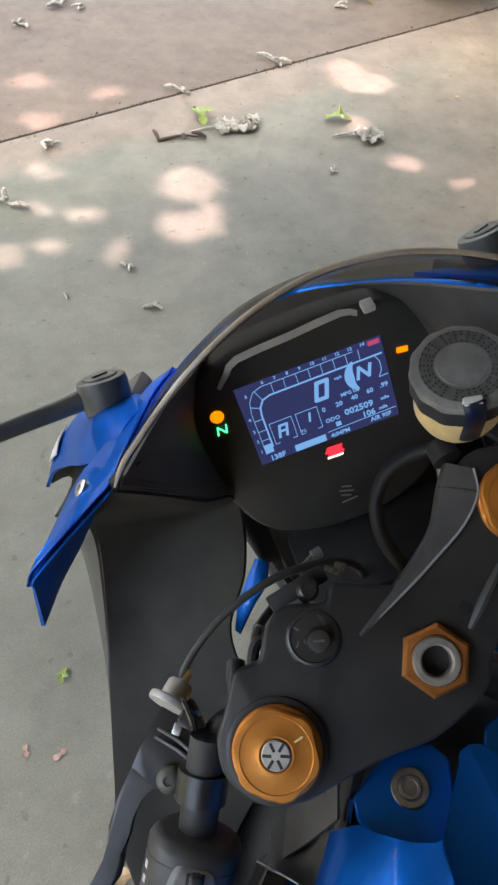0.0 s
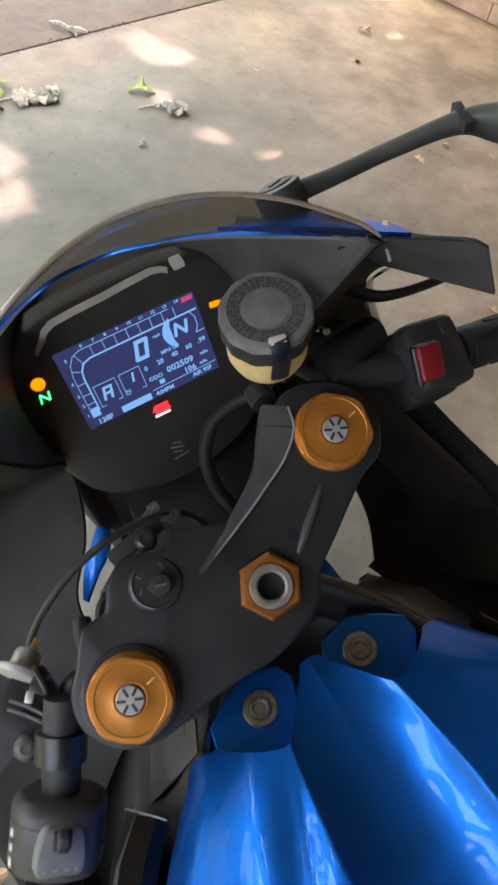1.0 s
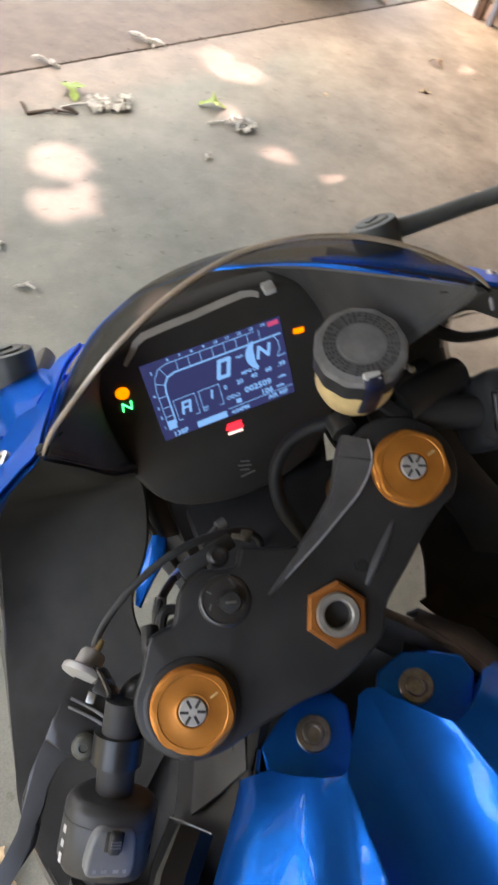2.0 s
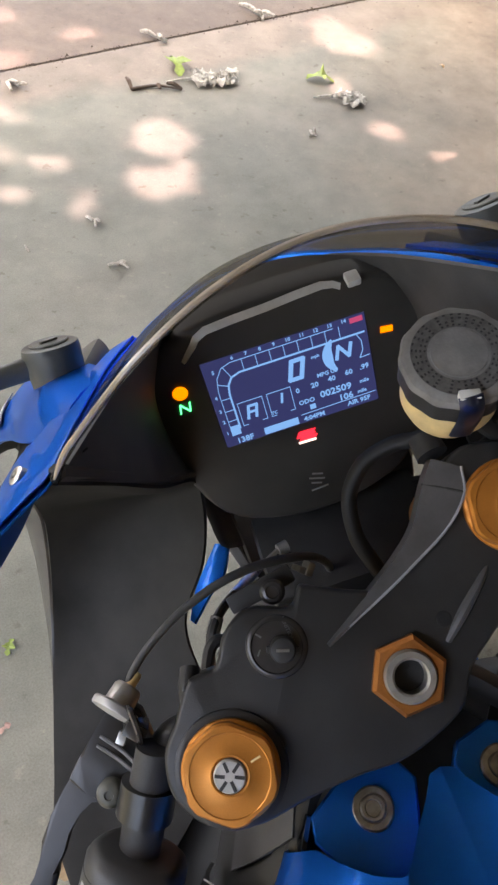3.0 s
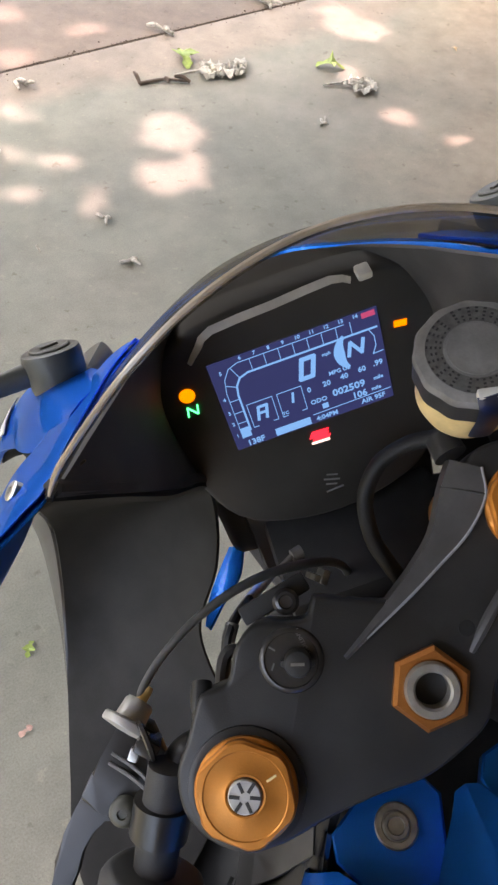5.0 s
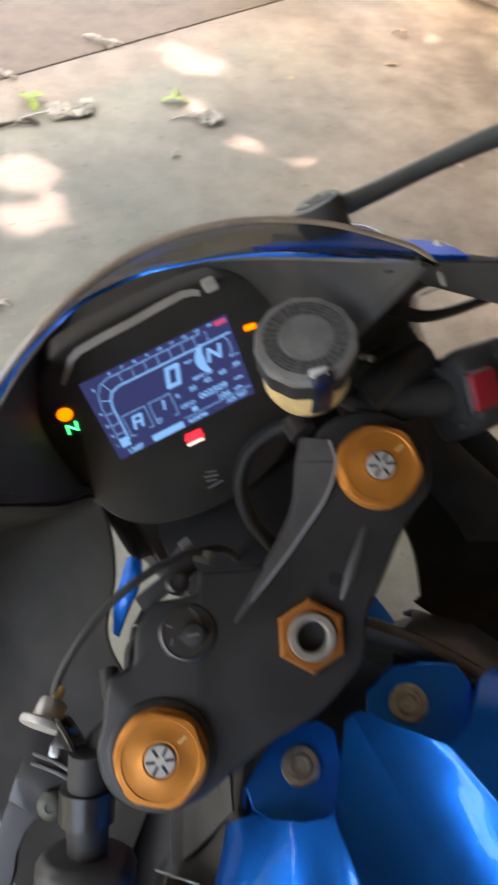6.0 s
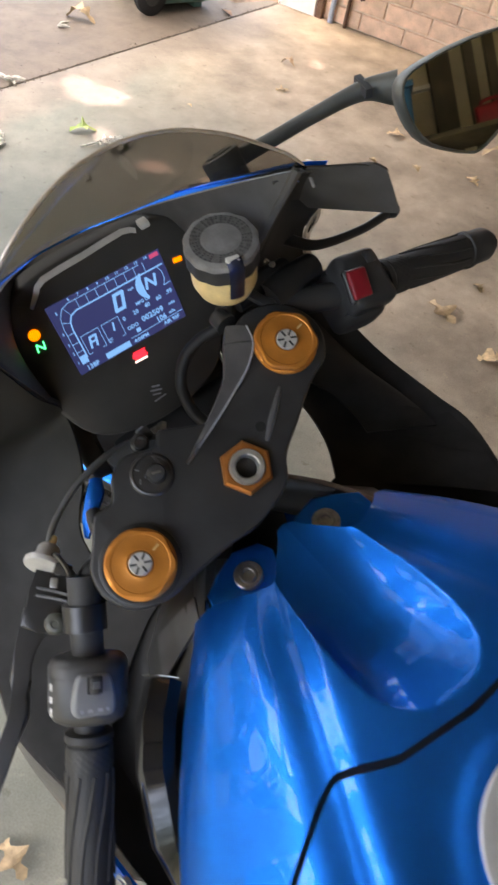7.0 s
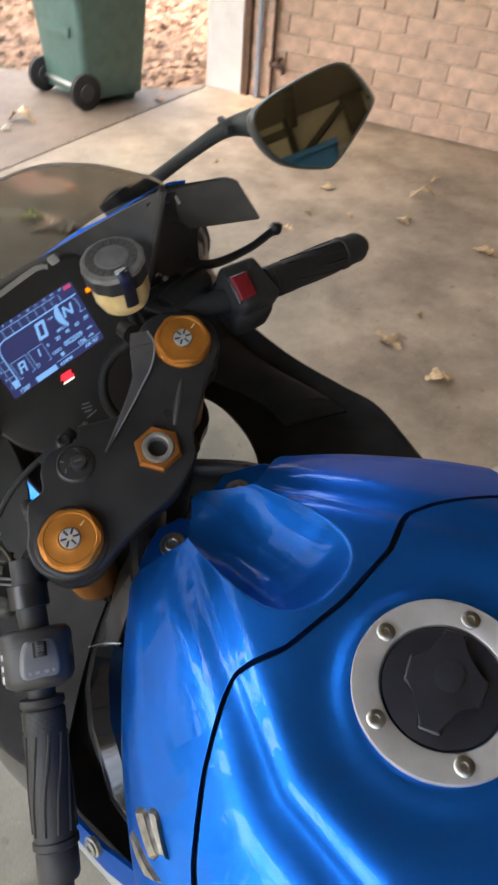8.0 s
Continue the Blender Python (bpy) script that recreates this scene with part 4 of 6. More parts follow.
# The bevel is black metal; its grey holds the highlight.
P("arm_bevel", S(sheet([spline(BEVEL_IN, 5), [a.lerp(b, 0.5) + Vector((0, 0, 0.0012)) for a, b in zip(spline(BEVEL_IN, 5), spline(BEVEL_OUT, 5))], spline(BEVEL_OUT, 5), [p + Vector((0, 0.0008, -0.012)) for p in spline(BEVEL_OUT, 5)]], 0.001)), YOKE_LIT_EDGE, yoke, "satin black bevel coloured grey for the light it catches")
# Thin pale tube drawn as the glint on the bevel's inner edge.
P("arm_edge", S(tube([Vector(p) + Vector((0, 0.0006, 0.0007)) for p in BEVEL_IN], 0.0009, 6, 5)), FAINT_MARK_AND_GLINT, yoke, "pale line painted as the glint along the bevel")
P("clamp_slit", S(tube([(0.0950, 0.0535, -0.0036), (0.0880, 0.0630, -0.0050), (0.0800, 0.0735, -0.0092)], 0.0009, 6)), BLACK_PLASTIC, yoke)
P("clamp_boss", S(tube([(0.102, 0.094, -0.018), (0.098, 0.082, -0.014)], [0.009, 0.010], 16)), YOKE_BLACK, yoke)
P("clamp_boss", S(joined(tube([(-0.096, 0.083, -0.022), (-0.103, 0.074, -0.016), (-0.110, 0.064, -0.014)], [0.006, 0.0065, 0.005], 16), lathe([(0.0035, 0.0), (0.0035, 0.003), (0.0, 0.0032)], 12, pose(-0.101, 0.075, -0.011)))), YOKE_BLACK, yoke)
P("arm_hole", S(lathe([(0.0045, -0.002), (0.0045, 0.0006), (0.0032, 0.0008), (0.0, 0.0002)], 20, pose(0.036, 0.009, -0.0066))), PANEL_BLACK, yoke)
# Rib in the same painted highlight tone as the bevel.
P("rib", S(tube([(0.080, 0.016, -0.009), (0.066, 0.011, -0.0062), (0.048, 0.005, -0.0062), (0.029, -0.002, -0.0085)], [0.001, 0.0024, 0.0032, 0.0026], 8)), YOKE_LIT_EDGE, yoke)


def hex_ring(r, bore, m):
    """A hexagon nut with a round bore."""
    bm = bmesh.new()
    n = 48
    rings = []
    for rad, z, hexed in ((bore, -0.05, 0), (bore, 0.0052, 0), (bore + 0.001, 0.006, 0), (r - 0.0024, 0.006, 1), (r, 0.0032, 1), (r, -0.006, 1), (r - 0.003, -0.0062, 0), (r - 0.003, -0.008, 0)):
        ring = []
        for i in range(n):
            a = 2 * math.pi * i / n
            k = math.cos(math.pi / 6) / math.cos((a % (math.pi / 3)) - math.pi / 6) if hexed else 1.0
            ring.append(bm.verts.new((rad * k * math.cos(a), rad * k * math.sin(a), z)))
        rings.append(ring)
    for a, b in zip(rings, rings[1:]):
        for i in range(n):
            bm.faces.new((a[i], a[(i + 1) % n], b[(i + 1) % n], b[i]))
    return moved(bm, m)


def cut_cap(layers, n=72):
    """A round cap whose rim is cut to six flats in the layers that say so."""
    bm = bmesh.new()
    rings = []
    for rad, z, flat in layers:
        ring = []
        for i in range(n):
            a = 2 * math.pi * i / n
            k = min(rad, (rad - 0.0019) / math.cos((a % (math.pi / 3)) - math.pi / 6)) if flat else rad
            ring.append(bm.verts.new((k * math.cos(a), k * math.sin(a), z)))
        rings.append(ring)
    for p, q in zip(rings, rings[1:]):
        for i in range(n):
            bm.faces.new((p[i], p[(i + 1) % n], q[(i + 1) % n], q[i]))
    bm.faces.new(rings[-1])
    return bm


nut = P("stem_nut", hex_ring(0.0228, 0.0149, STEER @ pose(-0.0006, 0, -0.0045, 0, 0, 42)), BRONZE, label="orange anodised hexagon stem nut", sharp=20)
P("stem_tube", S(lathe([(0.0148, -0.05), (0.0148, 0.0030), (0.0138, 0.0047), (0.0105, 0.0047), (0.0092, 0.0035), (0.0090, -0.12), (0.0, -0.12)], 40, pose(-0.0006, 0, 0))), TUBE_STEEL, nut, "hollow silver steering stem")

for s in (-1, 1):
    at = STEER @ pose(s * 0.110, 0.029 + s * 0.0022, -0.0015 - s * 0.0020)
    P("fork_clamp", lathe([(0.0300, -0.034), (0.0325, -0.033), (0.0330, -0.012), (0.0320, -0.0050), (0.0300, -0.0040), (0.0285, -0.0040)], 48, at), YOKE_BLACK)
    fork = P("fork_tube", lathe([(0.0275, -0.56), (0.0275, -0.02)], 36, at), GOLD, label="gold fork leg")
    P("slider", lathe([(0.020, -0.75), (0.020, -0.55)], 24, at), STEEL, fork)
    fc = P("fork_cap", moved(cut_cap([(0.0278, -0.016, 0), (0.0278, -0.0005, 0), (0.0272, 0.0004, 0), (0.0274, 0.0010, 1), (0.0274, 0.0054, 1), (0.0262, 0.0070, 1), (0.0226, 0.0072, 0), (0.0220, 0.0067, 0), (0.0118, 0.0066, 0), (0.0108, 0.0070, 0), (0.0098, 0.0068, 0), (0.0094, 0.0050, 0)]), at), GOLD, label="gold anodised fork cap", sharp=28)
    P("adjuster", joined(lathe([(0.0090, 0.003), (0.0090, 0.0080), (0.0082, 0.0090), (0.0, 0.0090)], 32, at)), ADJ_GREY, fc, "silver slotted preload adjuster")
    for k in range(6):
        a = math.pi / 3 * k + 0.25
        P("slot", block(0.0056, 0.0018, 0.0014, 0.0, m=at @ pose(0.0058 * math.cos(a), 0.0052 * math.sin(a), 0.0086, 0, 0, math.degrees(a))), BLACK_PLASTIC, fc)
    P("index_mark", block(0.006, 0.0012, 0.0006, 0.0, m=at @ pose(0.0165 * math.cos(-0.15), 0.0165 * math.sin(-0.15), 0.0068, 0, 0, -9)), CREAM, fc)

P("loom_clip", S(joined(block(0.009, 0.005, 0.012, 0.0015, m=pose(-0.0035, 0.080, -0.038, 20, 0, 30)), block(0.004, 0.006, 0.016, 0.001, m=pose(-0.0075, 0.083, -0.040, 20, 0, 30)))), STEEL, label="small steel wiring clip")
P("lock_bolt", S(lathe([(0.0078, -0.012), (0.0078, 0.0), (0.0062, 0.0012), (0.0060, 0.003), (0.0042, 0.0036), (0.0036, 0.0016), (0.0, 0.0016)], 20, pose(-0.029, 0.0845, -0.020))), BLACK_GLOSS, label="black bolt behind the lock")
P("lock_bracket", S(joined(block(0.044, 0.012, 0.006, 0.002, m=pose(-0.034, 0.090, -0.032, 0, 0, -12)))), BLACK_PLASTIC, label="black lock bracket")
P("plug", S(joined(tube([(-0.003, 0.099, -0.092), (-0.010, 0.101, -0.090)], [0.0048, 0.0042], 14, 2), tube([(-0.010, 0.101, -0.090), (-0.028, 0.100, -0.086)], 0.0020, 10, 2))), CAP_GREY, label="pale wiring plug")

# Ignition lock.
IGN = STEER @ pose(-0.047, 0.060, -0.005)
lock = P("ignition_lock", lathe([(0.0185, -0.03), (0.0185, -0.002), (0.0176, -0.0006), (0.0165, 0.0004), (0.0150, 0.0006), (0.0145, -0.0004), (0.0, -0.0004)], 44, IGN), BLACK_GLOSS, label="black ignition lock")
barrel = P("barrel", joined(lathe([(0.0078, -0.001), (0.0076, 0.006), (0.0066, 0.0080), (0.0050, 0.0085), (0.0, 0.0085)], 28, IGN @ pose(0.002, -0.003, 0)), block(0.004, 0.019, 0.004, 0.0012, m=IGN @ pose(0.002, -0.003, 0.003, 0, 0, 50))), BLACK_PLASTIC, lock)
P("key_slot", block(0.0016, 0.0075, 0.0006, 0.0, m=IGN @ pose(0.002, -0.003, 0.0086, 0, 0, 50)), STEEL, barrel)
P("position_mark", block(0.004, 0.0010, 0.0003, 0.0, m=IGN @ pose(-0.010, 0.004, -0.0002, 0, 0, 30)), MID_GREY, lock)
P("position_mark", block(0.0010, 0.004, 0.0003, 0.0, m=IGN @ pose(-0.004, 0.0115, -0.0002, 0, 0, 20)), MID_GREY, lock)
writing("IGNITION", 0.0034, IGN @ pose(0.0112, 0.0035, -0.0002, 0, 0, -105), MID_GREY, lock)

# Clip-on bars. Right side in steering coordinates, the left mirrored.
B0, B1, B2 = Vector((0.141, 0.061, -0.026)), Vector((0.200, 0.014, -0.038)), Vector((0.368, -0.083, -0.080))
WAYS = {1: (B2 - B1).normalized(), -1: (Vector((0.3478, -0.0905, -0.0650)) - B1).normalized()}


def bar_pose(s, d):
    """Pose on the bar at d metres out from B1, z along the bar outwards, y up."""
    way = WAYS[s]
    b = B1 + way * d
    side = Vector((0, 0, 1)).cross(way).normalized()
    upv = way.cross(side)
    m = Matrix((side, upv, way)).transposed().to_4x4()
    m.translation = b
    if s < 0:
        m = Matrix.Diagonal((-1, 1, 1, 1)) @ m @ Matrix.Diagonal((-1, 1, 1, 1))
    return STEER @ m


def fl(s, pts):
    return [(s * x, y, z) for x, y, z in pts]


for s in (-1, 1):
    hb = P("handlebar", S(tube(fl(s, [B0, B0.lerp(B1, 0.5), B1, B1 + WAYS[s] * 0.08, B1 + WAYS[s] * 0.195]), [0.0125, 0.0130, 0.0125, 0.0115, 0.0115], 20)), BLACK_PLASTIC, label="black clip-on handlebar")
    P("bar_clamp", S(joined(lathe([(0.030, -0.058), (0.036, -0.056), (0.036, -0.038), (0.030, -0.037)], 40, pose(s * 0.110, 0.030, 0)), tube(fl(s, [(0.118, 0.046, -0.048), (0.135, 0.052, -0.044), (0.152, 0.048, -0.040)]), [0.015, 0.016, 0.014], 14))), YOKE_BLACK, hb)
    prof = [(0.0125, 0.0), (0.0185, 0.001), (0.0190, 0.006), (0.0165, 0.009)]
    g0 = 0.042
    for k in range(24):
        t = k / 23
        prof.append((0.0174 + 0.0004 * math.sin(t * 3.1), 0.010 + 0.103 * t))
    prof += [(0.0190, 0.114), (0.0192, 0.119), (0.0165, 0.121), (0.010, 0.121)]
    gm = bar_pose(s, g0)
    grip = P("grip", lathe(prof, 36, gm), RUBBER, label="ribbed black rubber grip")
    for k in range(10):
        a = math.radians(36 * k)
        P("groove_rib", tube([(0.0177 * math.cos(a + q), 0.0177 * math.sin(a + q), z) for q, z in ((0.0, 0.030), (0.22, 0.055), (0.5, 0.082), (0.62, 0.108))], 0.0014, 6, 3, m=gm), RUBBER, grip)
    rows = []
    for i in range(15):
        z = 0.0105 + 0.016 * i / 14
        row = []
        for j in range(73):
            a = 2 * math.pi * j / 72
            h = max(math.cos(18 * a + i * 1.35), math.cos(18 * a - i * 1.35))
            r = 0.0180 + 0.0004 * h
            row.append(gm @ Vector((r * math.cos(a), r * math.sin(a), z)))
        rows.append(row)
    P("knurled_band", sheet(rows), RUBBER, grip, "knurled rubber band")
    P("bar_end", lathe([(0.010, 0.119), (0.0165, 0.121), (0.0175, 0.124), (0.0175, 0.142), (0.0160, 0.146), (0.0, 0.147)], 32, gm), BLACK_PLASTIC, grip, "black bar-end weight")

# Switch pods.
m = bar_pose(1, -0.009)
pod = P("switch_pod", joined(lathe([(0.014, -0.004), (0.0215, -0.002), (0.0235, 0.004), (0.0240, 0.036), (0.0225, 0.042), (0.014, 0.044)], 28, m),
                             block(0.060, 0.040, 0.050, 0.012, 3, m @ pose(0.0, -0.016, 0.022)), block(0.056, 0.026, 0.050, 0.010, 3, m @ pose(0, 0.012, 0.022))), BLACK_PLASTIC, label="black throttle-side switch pod")
P("kill_switch", block(0.027, 0.008, 0.021, 0.003, 3, m @ pose(-0.006, 0.0262, 0.007, 0, 0, 18)), RED, pod, "red engine stop switch")
P("switch_recess", block(0.031, 0.006, 0.025, 0.003, 3, m @ pose(-0.006, 0.0236, 0.007, 0, 0, 18)), BLACK_GLOSS, pod)
P("starter_button", block(0.012, 0.006, 0.012, 0.003, 2, m @ pose(0.016, 0.024, 0.034)), DARK_GREY, pod)

m = bar_pose(-1, -0.012)
pod_line = rounded([(-0.030, 0.0), (-0.0285, 0.013), (-0.021, 0.024), (-0.006, 0.029), (0.012, 0.028), (0.026, 0.020), (0.030, 0.006), (0.028, -0.010), (0.016, -0.020), (-0.002, -0.023), (-0.020, -0.018)], 5)
pod = P("switch_pod", layered(pod_line, [(-0.004, 0.008), (-0.0035, 0.005), (-0.001, 0.0018), (0.003, 0.0), (0.036, 0.0), (0.042, 0.003), (0.046, 0.010)], m), DARK_GREY, label="dark grey drum-shaped switch pod")
P("pod_split_line", layered(pod_line, [(0.0088, -0.0003), (0.0094, -0.0003)], m), BLACK_PLASTIC, pod)
RK = m @ pose(0.006, 0.0272, 0.0200, 0, 0, -16)
P("signal_switch", layered(rounded([(-0.0110, 0.0135), (0.0, 0.0145), (0.0110, 0.0135), (0.0150, 0.0), (0.0140, -0.0145), (0.0, -0.0155), (-0.0140, -0.0145), (-0.0150, 0.0)], 4), [(-0.004, -0.001), (0.0025, 0.0), (0.0035, 0.001), (0.004, 0.0025)], RK @ pose(0, 0, 0, -90, 0, 0)), MID_GREY, pod, "grey turn-signal rocker switch")
P("switch_well", block(0.0115, 0.002, 0.0125, 0.001, m=RK @ pose(0, 0.0040, -0.007)), BLACK_GLOSS, pod)
P("mode_rocker", block(0.0075, 0.008, 0.013, 0.0025, 3, m=RK @ pose(0, 0.006, -0.0075)), BLACK_PLASTIC, pod, "black mode rocker")
for k in range(3):
    P("rocker_ridge", block(0.0060, 0.0008, 0.0006, 0, m=RK @ pose(0, 0.0102, -0.0100 + 0.0018 * k)), MID_GREY, pod)
for x, w in ((-0.0095, 0.0022), (-0.0035, 0.0036), (0.0040, 0.0036), (0.0095, 0.0022)):
    P("switch_mark", block(w, 0.0003, 0.0024, 0, m=RK @ pose(x, 0.0041, 0.0112)), FAINT_MARK_AND_GLINT, pod)
for k, (w, h) in enumerate(((0.0034, 0.0048), (0.0034, 0.0044), (0.0034, 0.0060))):
    P("switch_mark", block(0.0006, w, h, 0, m=m @ pose(-0.0262, 0.0180, 0.0160 + 0.0092 * k, 0, 0, -38)), WHITE_MARK, pod)
P("horn_button", lathe([(0.006, -0.002), (0.006, 0.003), (0.005, 0.004), (0.0, 0.0042)], 18, m @ pose(0.0245, 0.010, 0.026, 0, 70, 0)), BLACK_GLOSS, pod)

# Clutch side: perch, lever, adjuster, cable.
perch = P("clutch_perch", S(joined(lathe([(0.0128, -0.011), (0.0172, -0.010), (0.0172, 0.010), (0.0128, 0.011)], 28, along((-0.166, 0.042, -0.033), (-0.180, 0.031, -0.036))),
                                   slab([(-0.146, 0.100), (-0.160, 0.0955), (-0.174, 0.0885), (-0.186, 0.0868), (-0.200, 0.0805), (-0.196, 0.066), (-0.192, 0.056), (-0.183, 0.049), (-0.168, 0.046), (-0.154, 0.052), (-0.144, 0.066), (-0.139, 0.084)], -0.052, -0.042, 0.002))), LEVER_BLACK, label="black clutch lever perch")
for k in (0, 1):
    P("perch_slot", S(tube([(-0.1735 + 0.005 * k, 0.0845 + 0.003 * k, -0.0425), (-0.168 + 0.005 * k, 0.071 + 0.002 * k, -0.040), (-0.1635 + 0.004 * k, 0.0585 + 0.003 * k, -0.035)], 0.0012, 6)), MID_GREY, perch, "bright machined edge")
P("pivot_bolt", S(lathe([(0.0086, -0.018), (0.0086, 0.001), (0.0072, 0.0034), (0.0050, 0.0044), (0.0030, 0.0046), (0.0026, 0.0034), (0.0, 0.0034)], 24, pose(-0.183, 0.058, -0.038))), MIRROR_GREY, perch, "grey pivot bolt")
P("clutch_switch", S(joined(block(0.010, 0.014, 0.024, 0.002, m=pose(-0.146, 0.078, -0.036, 10, 0, 20)), tube([(-0.141, 0.090, -0.030), (-0.139, 0.086, -0.022), (-0.143, 0.074, -0.022), (-0.150, 0.066, -0.032)], 0.0020, 6))), BLACK_GLOSS, perch, "small black clutch switch")
P("switch_terminal", S(block(0.008, 0.006, 0.004, 0.001, m=pose(-0.158, 0.078, -0.040, 0, 0, 30))), STEEL, perch)
lever = slab([(-0.181, 0.0865), (-0.205, 0.0787), (-0.222, 0.0715), (-0.236, 0.0640), (-0.243, 0.0560), (-0.250, 0.0480), (-0.264, 0.0430), (-0.288, 0.0395), (-0.318, 0.030), (-0.352, 0.016), (-0.357, 0.008), (-0.348, 0.005),
              (-0.318, 0.0175), (-0.294, 0.0275), (-0.268, 0.0315), (-0.251, 0.0345), (-0.240, 0.0420), (-0.231, 0.0520), (-0.221, 0.0590), (-0.208, 0.0635), (-0.196, 0.0640), (-0.189, 0.052), (-0.176, 0.052), (-0.172, 0.066)], -0.0535, -0.0445, 0.003, seg=3)
for v in lever.verts:
    v.co.z -= max(0, -0.24 - v.co.x) * 0.06
P("clutch_lever", S(lever), LEVER_BLACK, label="black clutch lever")
ADJ = along((-0.1755, 0.0400, 0.9765), (-0.165, 0.0514, 0.9750))
adjm = P("cable_adjuster", lathe([(0.006, -0.003), (0.0154, -0.002), (0.0160, -0.0008), (0.0160, 0.0022), (0.0152, 0.0032), (0.0098, 0.0042), (0.0092, 0.0145), (0.0078, 0.0165), (0.0040, 0.0170)], 40, ADJ), ADJ_GREY, label="silver clutch cable adjuster wheel")
P("cable_sleeve", lathe([(0.0036, 0.015), (0.0036, 0.024), (0.0030, 0.026)], 14, ADJ), CREAM, adjm)
CABLE = [(-0.165, 0.0514, 0.9745), (-0.1605, 0.0590, 0.9768), (-0.1457, 0.072, 0.9785), (-0.1201, 0.0873, 0.9790), (-0.090, 0.0988, 0.9759), (-0.0608, 0.1064, 0.9642), (-0.0302, 0.1109, 0.9415), (-0.016, 0.118, 0.90), (-0.012, 0.125, 0.85)]
P("clutch_cable", tube(CABLE, [0.0027, 0.0027, 0.0027, 0.0029, 0.0031, 0.0033, 0.0033, 0.0033, 0.0033], 10), CABLE_GREY, label="grey clutch cable")
wire = P("throttle_cable", tube([(-0.140, 0.080, 0.79), (-0.130, 0.104, 0.825), (-0.119, 0.122, 0.837), (-0.100, 0.155, 0.80), (-0.070, 0.210, 0.71), (-0.038, 0.260, 0.632)], 0.0042, 8), DARK_GREY, label="dark throttle cable")
P("ferrule", tube([(-0.124, 0.114, 0.833), (-0.116, 0.127, 0.834)], 0.0060, 10), STEEL, wire, "silver ferrule")
P("ferrule", tube([(-0.100, 0.155, 0.80), (-0.080, 0.192, 0.74)], 0.0050, 10), STEEL, wire, "silver ferrule")
P("wiring_loom", tube([(-0.095, 0.070, 0.93), (-0.110, 0.075, 0.935), (-0.120, 0.062, 0.93), (-0.128, 0.040, 0.91), (-0.13, 0.02, 0.87)], 0.0045, 8), BLACK_PLASTIC, label="black wiring loom")
P("brake_hose", tube([(0.078, 0.134, 1.045), (0.076, 0.140, 1.010), (0.066, 0.146, 0.993), (0.0497, 0.1516, 0.9860), (0.028, 0.1505, 0.9750), (0.0125, 0.1385, 0.9570), (0.0077, 0.1150, 0.9460), (0.0110, 0.0940, 0.9440), (0.018, 0.076, 0.935)], 0.0058, 12), RUBBER, label="black braided brake hose")

# Brake side: master cylinder, lever, reservoir.
P("master_cylinder", S(joined(tube([(0.145, 0.066, -0.022), (0.165, 0.062, -0.022), (0.20, 0.052, -0.030)], [0.016, 0.015, 0.013], 14), tube([(0.125, 0.090, -0.025), (0.150, 0.082, -0.024), (0.182, 0.070, -0.030)], [0.011, 0.012, 0.012], 14))), LEVER_BLACK, label="black radial brake master cylinder")
P("brake_lever", joined(tube([(0.1155, 0.163, 1.0335), (0.136, 0.184, 1.028), (0.167, 0.193, 1.013), (0.207, 0.181, 0.987), (0.260, 0.176, 0.978), (0.300, 0.1755, 0.9795)], [0.0085, 0.0080, 0.0072, 0.0062, 0.0058, 0.0062], 14, flat=0.6, side=(0, 0, 1)), tube([(0.298, 0.1755, 0.9795), (0.305, 0.1757, 0.980), (0.312, 0.1760, 0.9805)], [0.0055, 0.0085, 0.0050], 14)), YOKE_BLACK, label="black brake lever")
P("hose_clip", joined(lathe([(0.0022, -0.002), (0.0027, -0.001), (0.0027, 0.001), (0.0020, 0.002), (0.0, 0.002)], 12, pose(0.121, 0.128, 1.052, 60, 20, 0)), tube([(0.118, 0.128, 1.058), (0.114, 0.126, 1.064), (0.110, 0.122, 1.066)], 0.0009, 6)), STEEL, label="small steel hose clip beside the reservoir")
RES = pose(0.072, 0.126, 1.066, 6, 0, 0) @ pose(0, 0, 0, 0, 0, -14)
resv = P("brake_reservoir", lathe([(0.0, -0.010), (0.018, -0.010), (0.024, -0.004), (0.0275, 0.006), (0.0278, 0.026), (0.0265, 0.030)], 40, RES), CREAM, label="yellowed brake fluid reservoir")
capo = []
for k in range(64):
    a = 2 * math.pi * k / 64
    r = 0.0305 + 0.00045 * math.cos(12 * a)
    capo.append((r * math.cos(a), r * math.sin(a)))
P("reservoir_cap", joined(layered(capo, [(0.0425, 0.0002), (0.044, 0.0), (0.0470, 0.0012), (0.0485, 0.0042)], RES), lathe([(0.0265, 0.0480), (0.0262, 0.0478), (0.0255, 0.0470), (0.0150, 0.0474), (0.0145, 0.0490), (0.0, 0.0492)], 48, RES)), CAP_GREY, resv, "worn grey screw cap")
P("print_band", lathe([(0.0162, 0.0483), (0.0162, 0.0487), (0.0248, 0.0487), (0.0248, 0.0483)], 48, RES), CAP_BAND, resv, "darker printed band")
P("cap_skirt", layered(capo, [(0.026, 0.0022), (0.028, 0.0006), (0.0424, 0.0006)], RES), BLACK_PLASTIC, resv, "black ribbed cap skirt")
